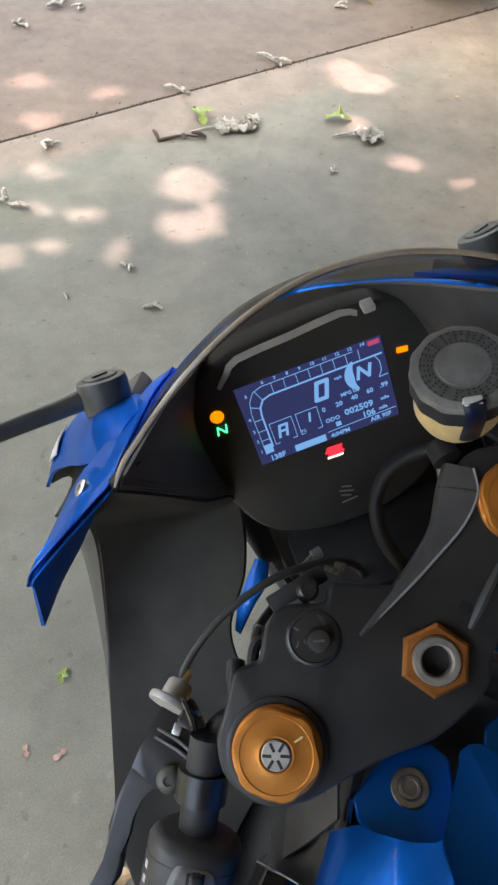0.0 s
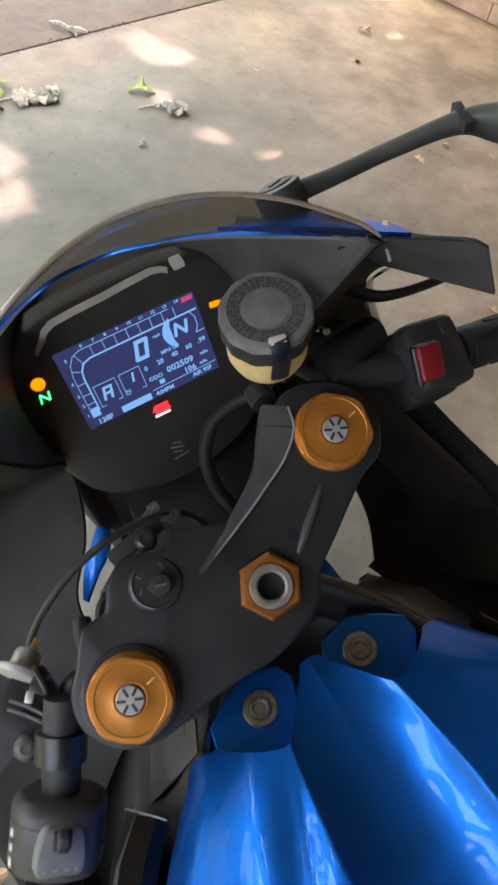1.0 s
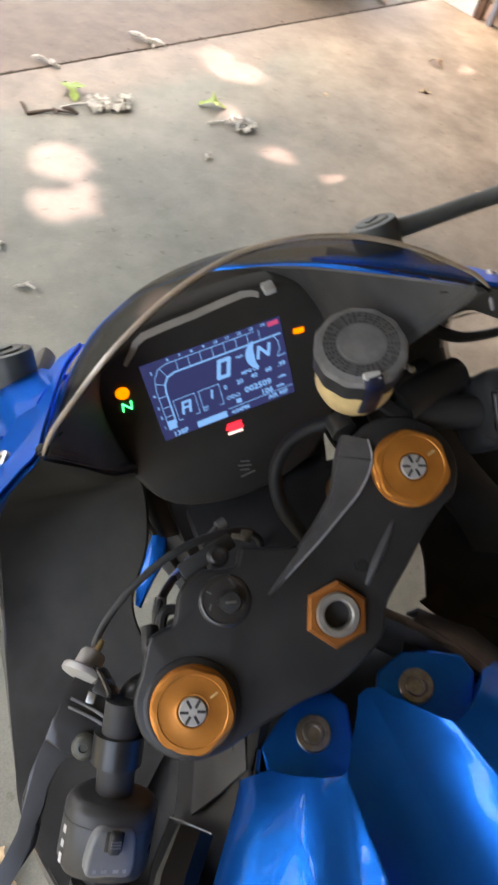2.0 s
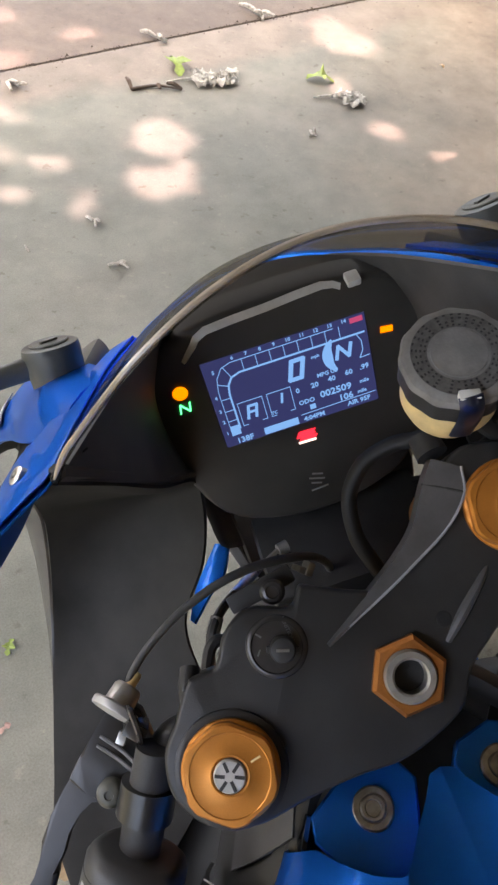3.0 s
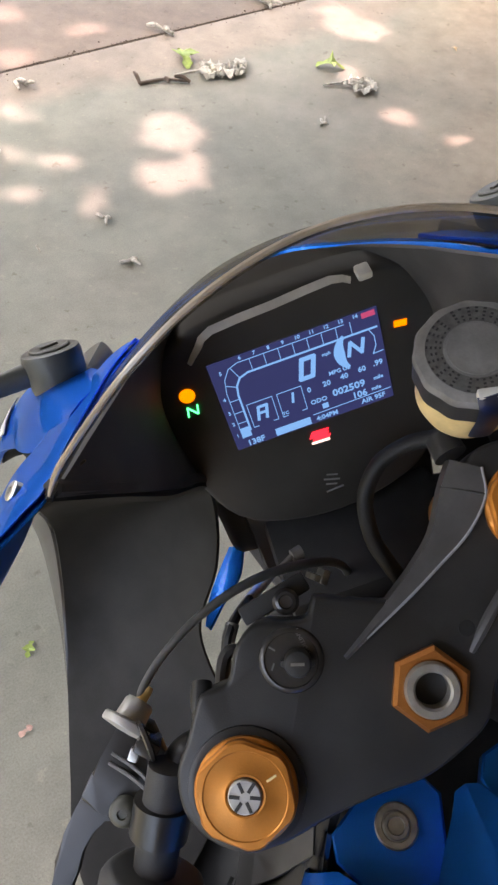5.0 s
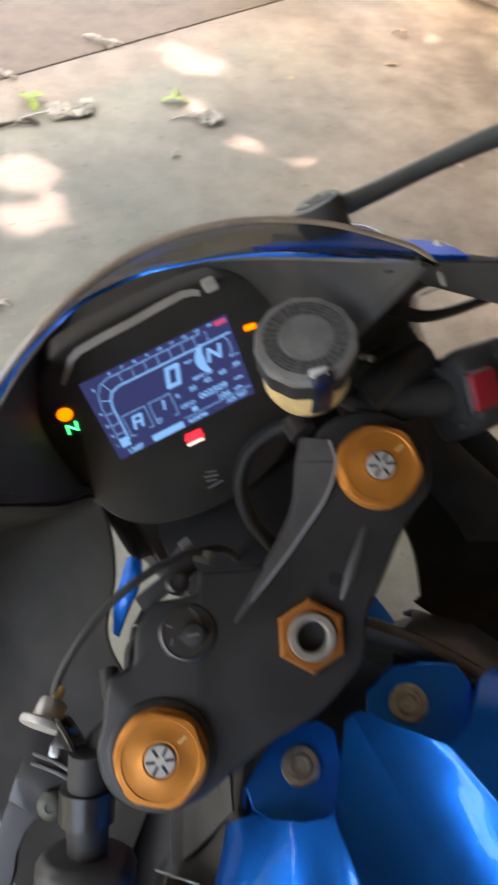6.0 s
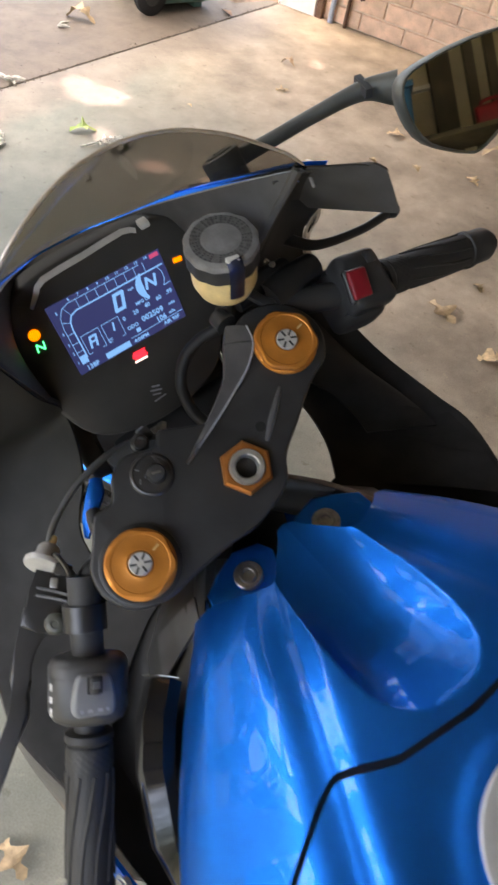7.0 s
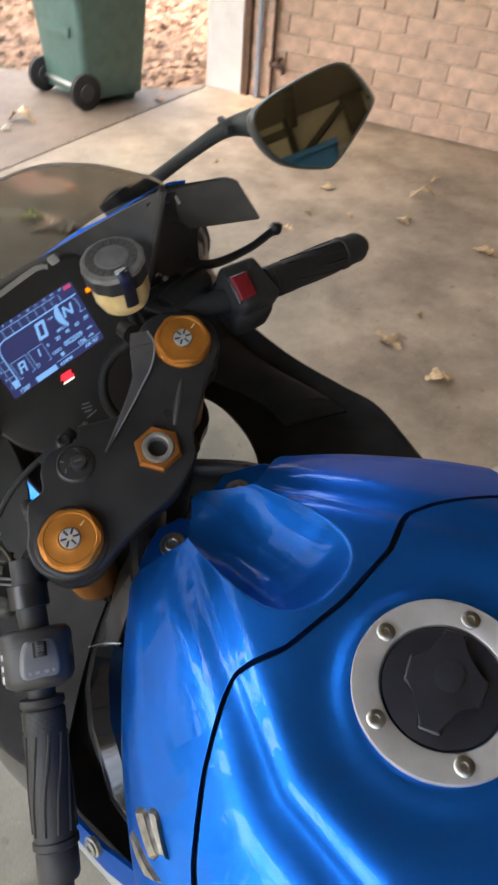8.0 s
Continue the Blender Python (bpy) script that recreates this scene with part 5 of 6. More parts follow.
for k in range(36):
    a = math.radians(10 * k)
    for rr, w in ((0.0174, 0.0012), (0.0196, 0.0014), (0.0218, 0.0015), (0.0240, 0.0016)):
        P("cap_print", block(w, 0.0010, 0.0003, 0, m=RES @ pose(rr * math.cos(a), rr * math.sin(a), 0.0488, 0, 0, math.degrees(a) + 90)), DARK_GREY, resv) if (k * 7 + int(rr * 1e4)) % 6 and k % 12 else None
P("clip", tube([(0.000, -0.0285, 0.054), (0.001, -0.0325, 0.048), (0.001, -0.0330, 0.036), (0.001, -0.0305, 0.022), (0.001, -0.0285, 0.010)], 0.0062, 10, 4, flat=0.25, m=RES, side=(1, 0, 0)), CLIP_BLUE, resv, "blue steel retaining clip")
P("clip_tab", block(0.011, 0.006, 0.006, 0.0015, m=RES @ pose(0, -0.0275, 0.0515)), LIP_GREY, resv)
P("bracket", tube([(0.080, 0.126, 1.055), (0.098, 0.112, 1.035), (0.118, 0.10, 1.02)], 0.006, 8, flat=0.5), BLACK_PLASTIC, resv)

# Dashboard.
DASH = Matrix(((1, 0, 0, 0), (0, 0.3697, -0.9291, 0.21), (0, 0.9291, 0.3697, 0.975), (0, 0, 0, 1)))
bez = rounded([(-0.070, 0.090), (0.0, 0.096), (0.070, 0.090), (0.098, 0.066), (0.104, 0.03), (0.098, -0.03), (0.070, -0.085), (0.0, -0.105), (-0.070, -0.085), (-0.098, -0.03), (-0.104, 0.03), (-0.098, 0.066)], 5)
dash = P("dashboard", layered(bez, [(-0.03, 0.0), (-0.004, 0.0), (-0.001, 0.002), (0.0, 0.005)], DASH), DASH_BLACK, label="black instrument panel with a lit blue display")
U0, U1, V0, V1 = -0.0605, 0.0605, -0.0115, 0.0635
P("lcd", block(U1 - U0, V1 - V0, 0.001, 0.0, m=DASH @ pose((U0 + U1) / 2, (V0 + V1) / 2, 0.0008)), LCD_BACK, dash, "dark blue lit display")


def at_lcd(a, b, w=0.0015):
    return (U0 + a * (U1 - U0), V0 + b * (V1 - V0), w)


def lcd_line(pts, width, mat=None, name="display_line"):
    bms = []
    for p, q in zip(pts, pts[1:]):
        x0, y0, _ = at_lcd(*p)
        x1, y1, _ = at_lcd(*q)
        L = math.hypot(x1 - x0, y1 - y0)
        bms.append(block(L + width * 0.6, width, 0.0003, 0, m=DASH @ pose((x0 + x1) / 2, (y0 + y1) / 2, 0.0016, 0, 0, math.degrees(math.atan2(y1 - y0, x1 - x0)))))
    P(name, joined(*bms), mat or LCD_LINE, dash, smooth=False)


def lcd_text(text, a, b, size, slant=0.0, mat=None, wide=1.0):
    x, y, _ = at_lcd(a, b)
    m = DASH @ pose(x, y, 0.0017) @ Matrix(((wide, slant, 0, 0), (0, 1, 0, 0), (0, 0, 1, 0), (0, 0, 0, 1)))
    writing(text, size, m, mat or LCD_LINE, dash, "display_text", 0.0001, size * (0.05 if size > 0.01 else 0.028))


arc = [(0.115, 0.19), (0.115, 0.60), (0.125, 0.70), (0.155, 0.775), (0.21, 0.805), (0.98, 0.805)]
lcd_line(arc, 0.0014)
lcd_line([(0.055, 0.12), (0.055, 0.66), (0.07, 0.80), (0.11, 0.90), (0.17, 0.935), (0.80, 0.935)], 0.0005)
for p, q in (((0.055, 0.30), (0.115, 0.30)), ((0.055, 0.42), (0.115, 0.42)), ((0.055, 0.56), (0.115, 0.56)), ((0.065, 0.74), (0.125, 0.69)), ((0.12, 0.91), (0.155, 0.78))):
    lcd_line([p, q], 0.0005)
for k in range(8):
    lcd_line([(0.24 + 0.085 * k, 0.81), (0.24 + 0.085 * k, 0.935)], 0.0005)
P("display_bar", block(0.0072, 0.0085, 0.0003, 0, m=DASH @ pose(*at_lcd(0.083, 0.18, 0.0016))), LCD_LINE, dash)
P("display_bar", block(0.027, 0.0062, 0.0003, 0, m=DASH @ pose(*at_lcd(0.365, 0.055, 0.0016))), LCD_LINE, dash)
P("display_bar", block(0.0095, 0.0040, 0.0003, 0, m=DASH @ pose(*at_lcd(0.945, 0.955, 0.0016))), LCD_RED, dash)
lcd_line([(0.488, 0.535), (0.520, 0.735), (0.592, 0.735), (0.560, 0.535), (0.488, 0.535)], 0.0034)
lcd_line([(0.790, 0.60), (0.812, 0.735), (0.868, 0.60), (0.890, 0.735)], 0.0026)
lcd_line([(0.182, 0.265), (0.200, 0.405), (0.252, 0.405), (0.234, 0.265)], 0.0022)
lcd_line([(0.192, 0.335), (0.243, 0.335)], 0.0020)
lcd_line([(0.405, 0.325), (0.418, 0.425)], 0.0018)
for (a0, b0, a1, b1) in ((0.14, 0.20, 0.295, 0.47), (0.325, 0.20, 0.475, 0.47)):
    lcd_line([(a0 + 0.03, b0), (a0, b0), (a0, b1), (a1, b1), (a1, b0), (a1 - 0.03, b0)], 0.0005)
for txt, a, b in (("0", 0.515, 0.395), ("20", 0.625, 0.40), ("40", 0.735, 0.41), ("60", 0.845, 0.42), (".99", 0.945, 0.43)):
    lcd_text(txt, a, b, 0.0058)
lcd_text("mph", 0.665, 0.71, 0.0036)
lcd_text("TC", 0.345, 0.235, 0.0036)
lcd_text("MPG US", 0.715, 0.49, 0.0045)
lcd_text("ODO", 0.555, 0.245, 0.0052)
lcd_text("002509", 0.745, 0.265, 0.0078, wide=1.05)
lcd_text("mile", 0.93, 0.275, 0.0042)
lcd_text("106", 0.80, 0.155, 0.0075)
lcd_text("mile", 0.905, 0.165, 0.0042)
lcd_text("4:04PM", 0.58, 0.045, 0.0055)
lcd_text("AIR 95F", 0.875, 0.06, 0.0055)
lcd_text("138F", 0.125, 0.045, 0.0068)
lcd_line([(0.50, 0.105), (0.99, 0.115)], 0.0005)
P("display_bar", block(0.003, 0.0034, 0.0003, 0, m=DASH @ pose(*at_lcd(0.265, 0.05, 0.0016))), LCD_LINE, dash)
P("display_bar", block(0.0045, 0.0042, 0.0003, 0, m=DASH @ pose(*at_lcd(0.585, 0.165, 0.0016))), LCD_LINE, dash)
for k, txt in enumerate(("6", "7", "8", "9", "10", "11", "12", "13", "14")):
    lcd_text(txt, 0.19 + 0.085 * k, 0.975, 0.0040)
for txt, a, b in (("1", 0.03, 0.17), ("2", 0.03, 0.31), ("3", 0.03, 0.44), ("4", 0.03, 0.60), ("5", 0.06, 0.88)):
    lcd_text(txt, a, b, 0.0040)
# average-consumption crescent beside the gear letter
cres = []
for k in range(13):
    q = radians(118 + 124 * k / 12)
    cres.append((q, 0.0155, 0.0155 - 0.0075 * math.sin(math.pi * (k + 1.5) / 15)))
cx, cy, _ = at_lcd(0.84, 0.655)
rows = [[DASH @ Vector((cx + r * math.cos(q) * 1.05, cy + r * math.sin(q), 0.0017)) for q, a, b in cres for r in [(a, b)[j]]] for j in (0, 1)]
P("display_crescent", sheet(rows), LCD_LINE, dash)
lcd_line([(0.93, 0.80), (0.955, 0.72), (0.955, 0.62), (0.93, 0.54), (0.99, 0.545)], 0.0006)

P("warning_lamp", lathe([(0.0056, 0.0), (0.0052, 0.001), (0.0, 0.0014)], 24, DASH @ pose(-0.080, 0.0465, 0.0006)), LAMP_AMBER, dash, "lit amber warning lamp")
writing("N", 0.0115, DASH @ pose(-0.0802, 0.0332, 0.0008) @ Matrix(((1.15, 0.2, 0, 0), (0, 1, 0, 0), (0, 0, 1, 0), (0, 0, 0, 1))), LAMP_GREEN, dash, "neutral_lamp")
P("warning_lamp", block(0.0092, 0.0048, 0.0008, 0.0003, m=DASH @ pose(0.0747, 0.0446, 0.0008, 0, 0, -8)), LAMP_AMBER, dash, "lit amber traction lamp")
for k, (x, y, w) in enumerate(((0.001, -0.0205, 0.013), (0.0, -0.0235, 0.014), (0.0015, -0.0262, 0.013))):
    P("emblem_bar", block(w, 0.0026, 0.0006, 0, m=DASH @ pose(x, y, 0.0006, 0, 0, -3) @ Matrix(((1, 0.6, 0, 0), (0, 1, 0, 0), (0, 0, 1, 0), (0, 0, 0, 1)))), LAMP_RED, dash)
P("emblem_bar", block(0.014, 0.0018, 0.0006, 0, m=DASH @ pose(0.000, -0.0292, 0.0008, 0, 0, -2)), LAMP_WHITE, dash)
for x, y, w, a in ((0.0012, -0.0640, 0.0090, -20), (0.0, -0.0685, 0.0130, -20), (-0.0012, -0.0730, 0.0090, -20), (0.0005, -0.0790, 0.0145, 4)):
    P("emblem_bar", block(w, 0.0014, 0.0006, 0, m=DASH @ pose(x, y, 0.0006, 0, 0, a)), FAINT_MARK_AND_GLINT, dash)

# Hood round the panel, screen, nose and side panels; right half given, left mirrored.
RIM = [(0.0, 0.1102, 1.2330), (0.0388, 0.1048, 1.2295), (0.0771, 0.0980, 1.2128), (0.1119, 0.0907, 1.1880), (0.1220, 0.0880, 1.1790), (0.1302, 0.0845, 1.1690)]
COWL = [(0.0, 0.3440, 1.0060), (0.029, 0.3375, 1.0100), (0.0560, 0.3041, 1.0320), (0.0845, 0.2390, 1.0790), (0.1070, 0.1600, 1.1300), (0.1290, 0.0870, 1.1680)]


def full(line, n=8):
    """The right half mirrored, as one smooth line."""
    pts = [Vector(p) for p in line]
    return spline([Vector((-p.x, p.y, p.z)) for p in pts[:0:-1]] + pts, n)


def between(a, b, k, swell=0.0, push=(0, 0, 0)):
    rows = []
    for i in range(k + 1):
        t = i / k
        f = swell * 4 * t * (1 - t)
        rows.append([p.lerp(q, t) + f * Vector(push) for p, q in zip(a, b)])
    return rows


rim, cowl = full(RIM), full(COWL)
rows = []
for i in range(17):
    t = i / 16
    rows.append([p.lerp(q, t) + Vector((p.x * 0.02, 0.005, 0.0015)) * (4 * t * (1 - t)) * (1 - 0.75 * (abs(p.x) / 0.15) ** 2) for p, q in zip(rim, cowl)])
screen = P("windscreen", sheet(rows, 0.0022), SMOKE, label="smoked clear plastic windscreen")
screen.visible_shadow = False
P("screen_edge", tube(rim[2:-2], [0.0014 * min(1.0, 0.45 + 0.10 * min(i, len(rim) - 5 - i)) for i in range(len(rim) - 4)], 8, 1), SCREEN_EDGE, screen, "glossy smoked screen edge")

arch = [(0.0, 0.092), (0.045, 0.090), (0.076, 0.080), (0.095, 0.056), (0.099, 0.020), (0.093, -0.035)]
arch3 = full([DASH @ Vector((u, v, -0.004)) for u, v in arch])
inner = full([(0.0, 0.331, 1.012), (0.029, 0.325, 1.016), (0.0550, 0.294, 1.036), (0.0835, 0.233, 1.076), (0.1070, 0.155, 1.126), (0.1275, 0.088, 1.167)])
hood = P("dash_hood", sheet(between(arch3, inner, 8, 1.0, (0, 0.0, -0.004)), 0.003), HOOD_BLACK, label="matt black inner hood round the instruments")
P("hood_clip", block(0.010, 0.006, 0.011, 0.002, m=DASH @ pose(0.0555, 0.0925, 0.005, 20, 0, 0)), LIP_GREY, hood, "pale hood clip")
for at in ((0.104, 0.182, 1.0945), (0.1375, 0.0900, 1.1525)):
    P("hood_peg", lathe([(0.0013, -0.006), (0.0013, 0.000), (0.0009, 0.0014), (0.0, 0.0016)], 12, pose(*at, -35, 0, 0)), CAP_GREY, hood, "small grey peg")
lip_lo = [DASH @ Vector(p) for p in ((-0.0700, 0.0690, 0.003), (-0.0595, 0.0785, 0.004), (-0.0490, 0.0865, 0.005), (-0.007, 0.0893, 0.006), (0.034, 0.0922, 0.006), (0.046, 0.0880, 0.006))]
lip_hi = [DASH @ Vector(p) for p in ((-0.0715, 0.0705, 0.001), (-0.0625, 0.0815, 0.002), (-0.0505, 0.0915, 0.003), (-0.007, 0.0945, 0.004), (0.034, 0.0972, 0.004), (0.0475, 0.0915, 0.004))]
P("hood_lip", sheet([spline(lip_lo, 2), spline(lip_hi, 2)], 0.002), LIP_GREY, hood, "grey satin lip over the display")

# Blue nose and the fairing's side blades.
NOSE = [(0.0, 0.500, 0.80), (0.080, 0.455, 0.80), (0.150, 0.370, 0.82), (0.190, 0.290, 0.90), (0.180, 0.205, 1.045), (0.161, 0.126, 1.126)]
outer = full([(0.0, 0.348, 1.001), (0.031, 0.341, 1.006), (0.059, 0.307, 1.028), (0.0885, 0.240, 1.076), (0.111, 0.163, 1.122), (0.131, 0.100, 1.155)])
nose = P("front_cowl", sheet(between(outer, full(NOSE), 10, 1.0, (0, 0.002, -0.004)), 0.004), BLUE, label="metallic blue front cowl with side blades")
for s in (-1, 1):
    A, B, C, D = Vector((0.136, 0.098, 1.156)), Vector((0.182, 0.064, 1.157)), Vector((0.202, 0.064, 1.102)), Vector((0.171, 0.172, 1.060))
    mid = (A + B + C + D) / 4
    nrm = Vector((0.51, 0.84, 0.19)).normalized()

    def skin(off, shrink):
        rows = []
        for i in range(11):
            row = []
            for j in range(11):
                e, f = max(0.0, j / 10 - 0.8) / 0.2, max(0.0, 0.2 - i / 10) / 0.2     # rounded upper outer corner
                k = 1 / max(1.0, math.hypot(e, f))
                v = 0.8 + 0.2 * e * k if e else j / 10
                u = 0.2 - 0.2 * f * k if f else i / 10
                p = (A.lerp(B, v)).lerp(D.lerp(C, v), u) - nrm * 0.006 * math.sin(math.pi * u) * math.sin(math.pi * v)
                p = mid + (p - mid) * shrink + nrm * off
                row.append(Vector((s * p.x, p.y, p.z)))
            rows.append(row)
        return rows
    wide = 0.90 if s < 0 else 0.80
    front, back = skin(0.0030, wide), skin(0.0060, wide - 0.02)
    bm = joined(sheet(front), sheet(back))
    rims = [[r for r in front[0]], [r for r in back[0]]], [[r[-1] for r in front], [r[-1] for r in back]], [front[-1], back[-1]], [[r[0] for r in front], [r[0] for r in back]]
    P("side_blade", joined(bm, *[sheet(q) for q in rims]), BLUE, nose)
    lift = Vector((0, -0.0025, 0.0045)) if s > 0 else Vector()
    # Right lining is black instead of blue: its shade is put into the colour.
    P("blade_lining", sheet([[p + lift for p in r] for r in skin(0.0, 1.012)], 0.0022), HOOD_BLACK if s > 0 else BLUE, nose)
    edge_in = spline([(0.0955, 0.242, 1.0735), (0.1105, 0.210, 1.091), (0.120, 0.163, 1.122), (0.127, 0.119, 1.151), (0.132, 0.092, 1.167), (0.143, 0.085, 1.166), (0.164, 0.073, 1.163), (0.183, 0.065, 1.156), (0.188, 0.064, 1.148)], 5)
    edge_out = spline([(0.0965, 0.2435, 1.0715), (0.112, 0.232, 1.077), (0.127, 0.209, 1.087), (0.141, 0.186, 1.098), (0.149, 0.156, 1.116), (0.159, 0.136, 1.127), (0.170, 0.118, 1.130), (0.183, 0.085, 1.140), (0.189, 0.066, 1.145)], 5)
    strip = []
    for p, q in zip(edge_in, edge_out):
        w = 4 * abs(p.x - 0.0955) / (abs(p.x - 0.0955) + 0.03)
        strip.append([Vector((s * v.x, v.y, v.z)) for v in (p + Vector((-0.0004, 0.0004, -0.0012)), p, p.lerp(q, 0.40) + Vector((0.0002, -0.0005, 0.0007)) * w, p.lerp(q, 0.46) + Vector((0.0002, -0.0005, 0.0006)) * w, q, q + Vector((-0.001, 0.003, -0.004)))])
    P("cowl_filler", sheet([[Vector((s * 0.118, 0.112, 1.148)), Vector((s * 0.143, 0.093, 1.156))], [Vector((s * 0.134, 0.146, 1.100)), Vector((s * 0.160, 0.128, 1.108))], [Vector((s * 0.150, 0.180, 1.056)), Vector((s * 0.174, 0.166, 1.060))]], 0.001), PANEL_BLACK, nose)
    P("blade_lip", sheet(strip if s < 0 else strip[:27], 0.0015), BLUE, nose)
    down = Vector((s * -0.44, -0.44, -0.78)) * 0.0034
    # Backing likewise: black stands for shade on the right, blue on the lit left.
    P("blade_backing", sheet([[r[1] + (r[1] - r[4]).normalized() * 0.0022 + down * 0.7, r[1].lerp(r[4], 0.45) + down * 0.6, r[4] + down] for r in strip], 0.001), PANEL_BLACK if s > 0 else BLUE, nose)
    rear = [Vector((s * x, y, z)) for x, y, z in spline([(0.136, 0.140, 1.122), (0.172, 0.180, 1.078), (0.203, 0.232, 1.020), (0.230, 0.262, 0.982), (0.254, 0.280, 0.943)], 6)]
    fore = [Vector((s * x, y, z)) for x, y, z in spline([(0.108, 0.205, 1.082), (0.145, 0.255, 1.052), (0.176, 0.298, 1.008), (0.205, 0.322, 0.960), (0.228, 0.334, 0.900)], 6)]
    P("side_scoop", sheet(between(rear, fore, 6, 0.010, (s * 0.3, 0, 1)), 0.003), BLUE, nose)
    deep = [Vector((s * x, y, z)) for x, y, z in spline([(0.168, 0.128, 1.118), (0.186, 0.140, 1.090), (0.212, 0.178, 1.040), (0.234, 0.214, 0.988), (0.248, 0.246, 0.947)], 6)]
    P("scoop_lining", sheet(between([p + Vector((-s * 0.002, 0.006, -0.004)) for p in rear], deep, 6, 1.0, (-s * 0.012, 0.03, -0.02)), 0.002), PANEL_BLACK, nose, "dark inside of the scoop")
    shell = between(rear, fore, 6, 0.010, (s * 0.3, 0, 1))
    P("decal_strip", sheet([[p + Vector((s * 0.0035, 0, 0.0035)) for p in r[15:21]] for r in shell[1:5]], 0.0008), DECAL_WHITE, nose, "white decal strip")
    P("blade_bolt", lathe([(0.0050, -0.003), (0.0050, 0.0022), (0.0042, 0.0028), (0.0018, 0.0029), (0.0016, 0.0015), (0.0, 0.0015)], 20, along((s * 0.1525, 0.1095, 1.1470), (s * 0.2525, 0.1495, 1.297))), SILVER, nose)

PANEL_IN = [(0.1275, 0.088, 1.167), (0.119, 0.122, 1.099), (0.108, 0.160, 1.018), (0.092, 0.200, 0.943), (0.084, 0.188, 0.912), (0.100, 0.160, 0.880), (0.136, 0.130, 0.840), (0.140, 0.080, 0.810), (0.118, 0.030, 0.800)]
PANEL_OUT = [(0.180, 0.140, 1.075), (0.195, 0.175, 1.030), (0.209, 0.205, 0.980), (0.226, 0.222, 0.915), (0.250, 0.200, 0.850), (0.274, 0.141, 0.801), (0.287, 0.060, 0.791), (0.290, 0.000, 0.793), (0.261, -0.097, 0.799)]
for s in (-1, 1):
    a = [Vector((s * p.x, p.y, p.z)) for p in spline(PANEL_IN if s > 0 else PANEL_IN[:4] + [(0.094, 0.186, 0.912), (0.110, 0.158, 0.880), (0.142, 0.128, 0.840)] + PANEL_IN[7:], 6)]
    b = [Vector((s * p.x, p.y, p.z)) for p in spline(PANEL_OUT, 6)]
    skin_rows = []
    for j in range(13):
        t = j / 12
        row = []
        for i, (p, q) in enumerate(zip(a, b)):
            k = max(0.0, 1 - i / (0.55 * len(a))) * min(1.0, i / 14)
            row.append(p.lerp(q, t) + Vector((s * -0.005, 0.02, -0.012)) * (4 * t * (1 - t) * (1 - k)) + Vector((0, 0.012, -0.060)) * (2.2 * math.sqrt(t) * (1 - t) * k))
        skin_rows.append(row)
    P("inner_panel", sheet(skin_rows, 0.003), PANEL_BLACK, label="matt black inner fairing panel")
    P("panel_seal", tube([p + Vector((s * 0.001, 0.004, -0.001)) for p in a[:20]], 0.0042, 8, 1), HOOD_BLACK, hood)
    facet = [[a[i].lerp(b[i], t) + Vector((s * -0.004, -0.008, 0.010 if 0.4 < t < 0.7 and 24 < i < 39 else 0.001)) for t in (0.30, 0.38, 0.52, 0.68, 0.78)] for i in range(22, 42)]
    if s > 0:
        P("panel_duct", sheet(facet, 0.003), PANEL_BLACK, label="raised black duct on the inner panel")
    c = [p + Vector((s * 0.004, 0, -0.004)) for p in b]
    d = [Vector((s * x, y, z)) for x, y, z in [(q.x, q.y, q.z) for q in spline([(0.200, 0.30, 0.85), (0.218, 0.318, 0.826), (0.235, 0.33, 0.80), (0.258, 0.31, 0.72), (0.270, 0.26, 0.64), (0.278, 0.16, 0.55), (0.280, 0.08, 0.52), (0.280, 0.0, 0.50), (0.265, -0.16, 0.52)], 6)]]
    out_rows = between(c, d, 8, 1.0, (s * 0.03, 0.0, 0.0))
    in_rows = [[p + Vector((s * -0.004, 0, 0)) for p in r] for r in out_rows]
    side = P("side_fairing", joined(sheet(out_rows), sheet(in_rows), sheet([out_rows[0], in_rows[0]]), sheet([out_rows[-1], in_rows[-1]]), sheet([[r[0] for r in out_rows], [r[0] for r in in_rows]]), sheet([[r[-1] for r in out_rows], [r[-1] for r in in_rows]])), BLACK_GLOSS, label="gloss black outer side fairing")

    drop = 0.045 if s > 0 else 0
    top = [Vector((s * x, y, z - drop)) for x, y, z in ((0.268, -0.085, 0.818), (0.258, -0.125, 0.827), (0.252, -0.17, 0.815), (0.235, -0.23, 0.790))]
    foot = [Vector((s * x, y, z - drop)) for x, y, z in ((0.285, -0.09, 0.70), (0.285, -0.14, 0.68), (0.28, -0.20, 0.66), (0.27, -0.26, 0.64))]
    rows = between(top, foot, 12, 1.0, (s * 0.01, 0, 0))
    low = P("lower_panel", sheet(rows[:4], 0.004), BLUE, label="metallic blue side panel edge")
    P("pale_lower_face", sheet(rows[3:], 0.003), PALE_GREY, low, "pale silver lower face")
    if s < 0:
        P("panel_bolt", lathe([(0.010, -0.003), (0.010, 0.001), (0.0075, 0.0015), (0.0072, 0.0032), (0.0035, 0.0036), (0.003, 0.002), (0.0, 0.002)], 24, along((s * 0.262, -0.165, 0.812), (s * 0.30, -0.17, 0.835))), STEEL, label="steel panel bolt")

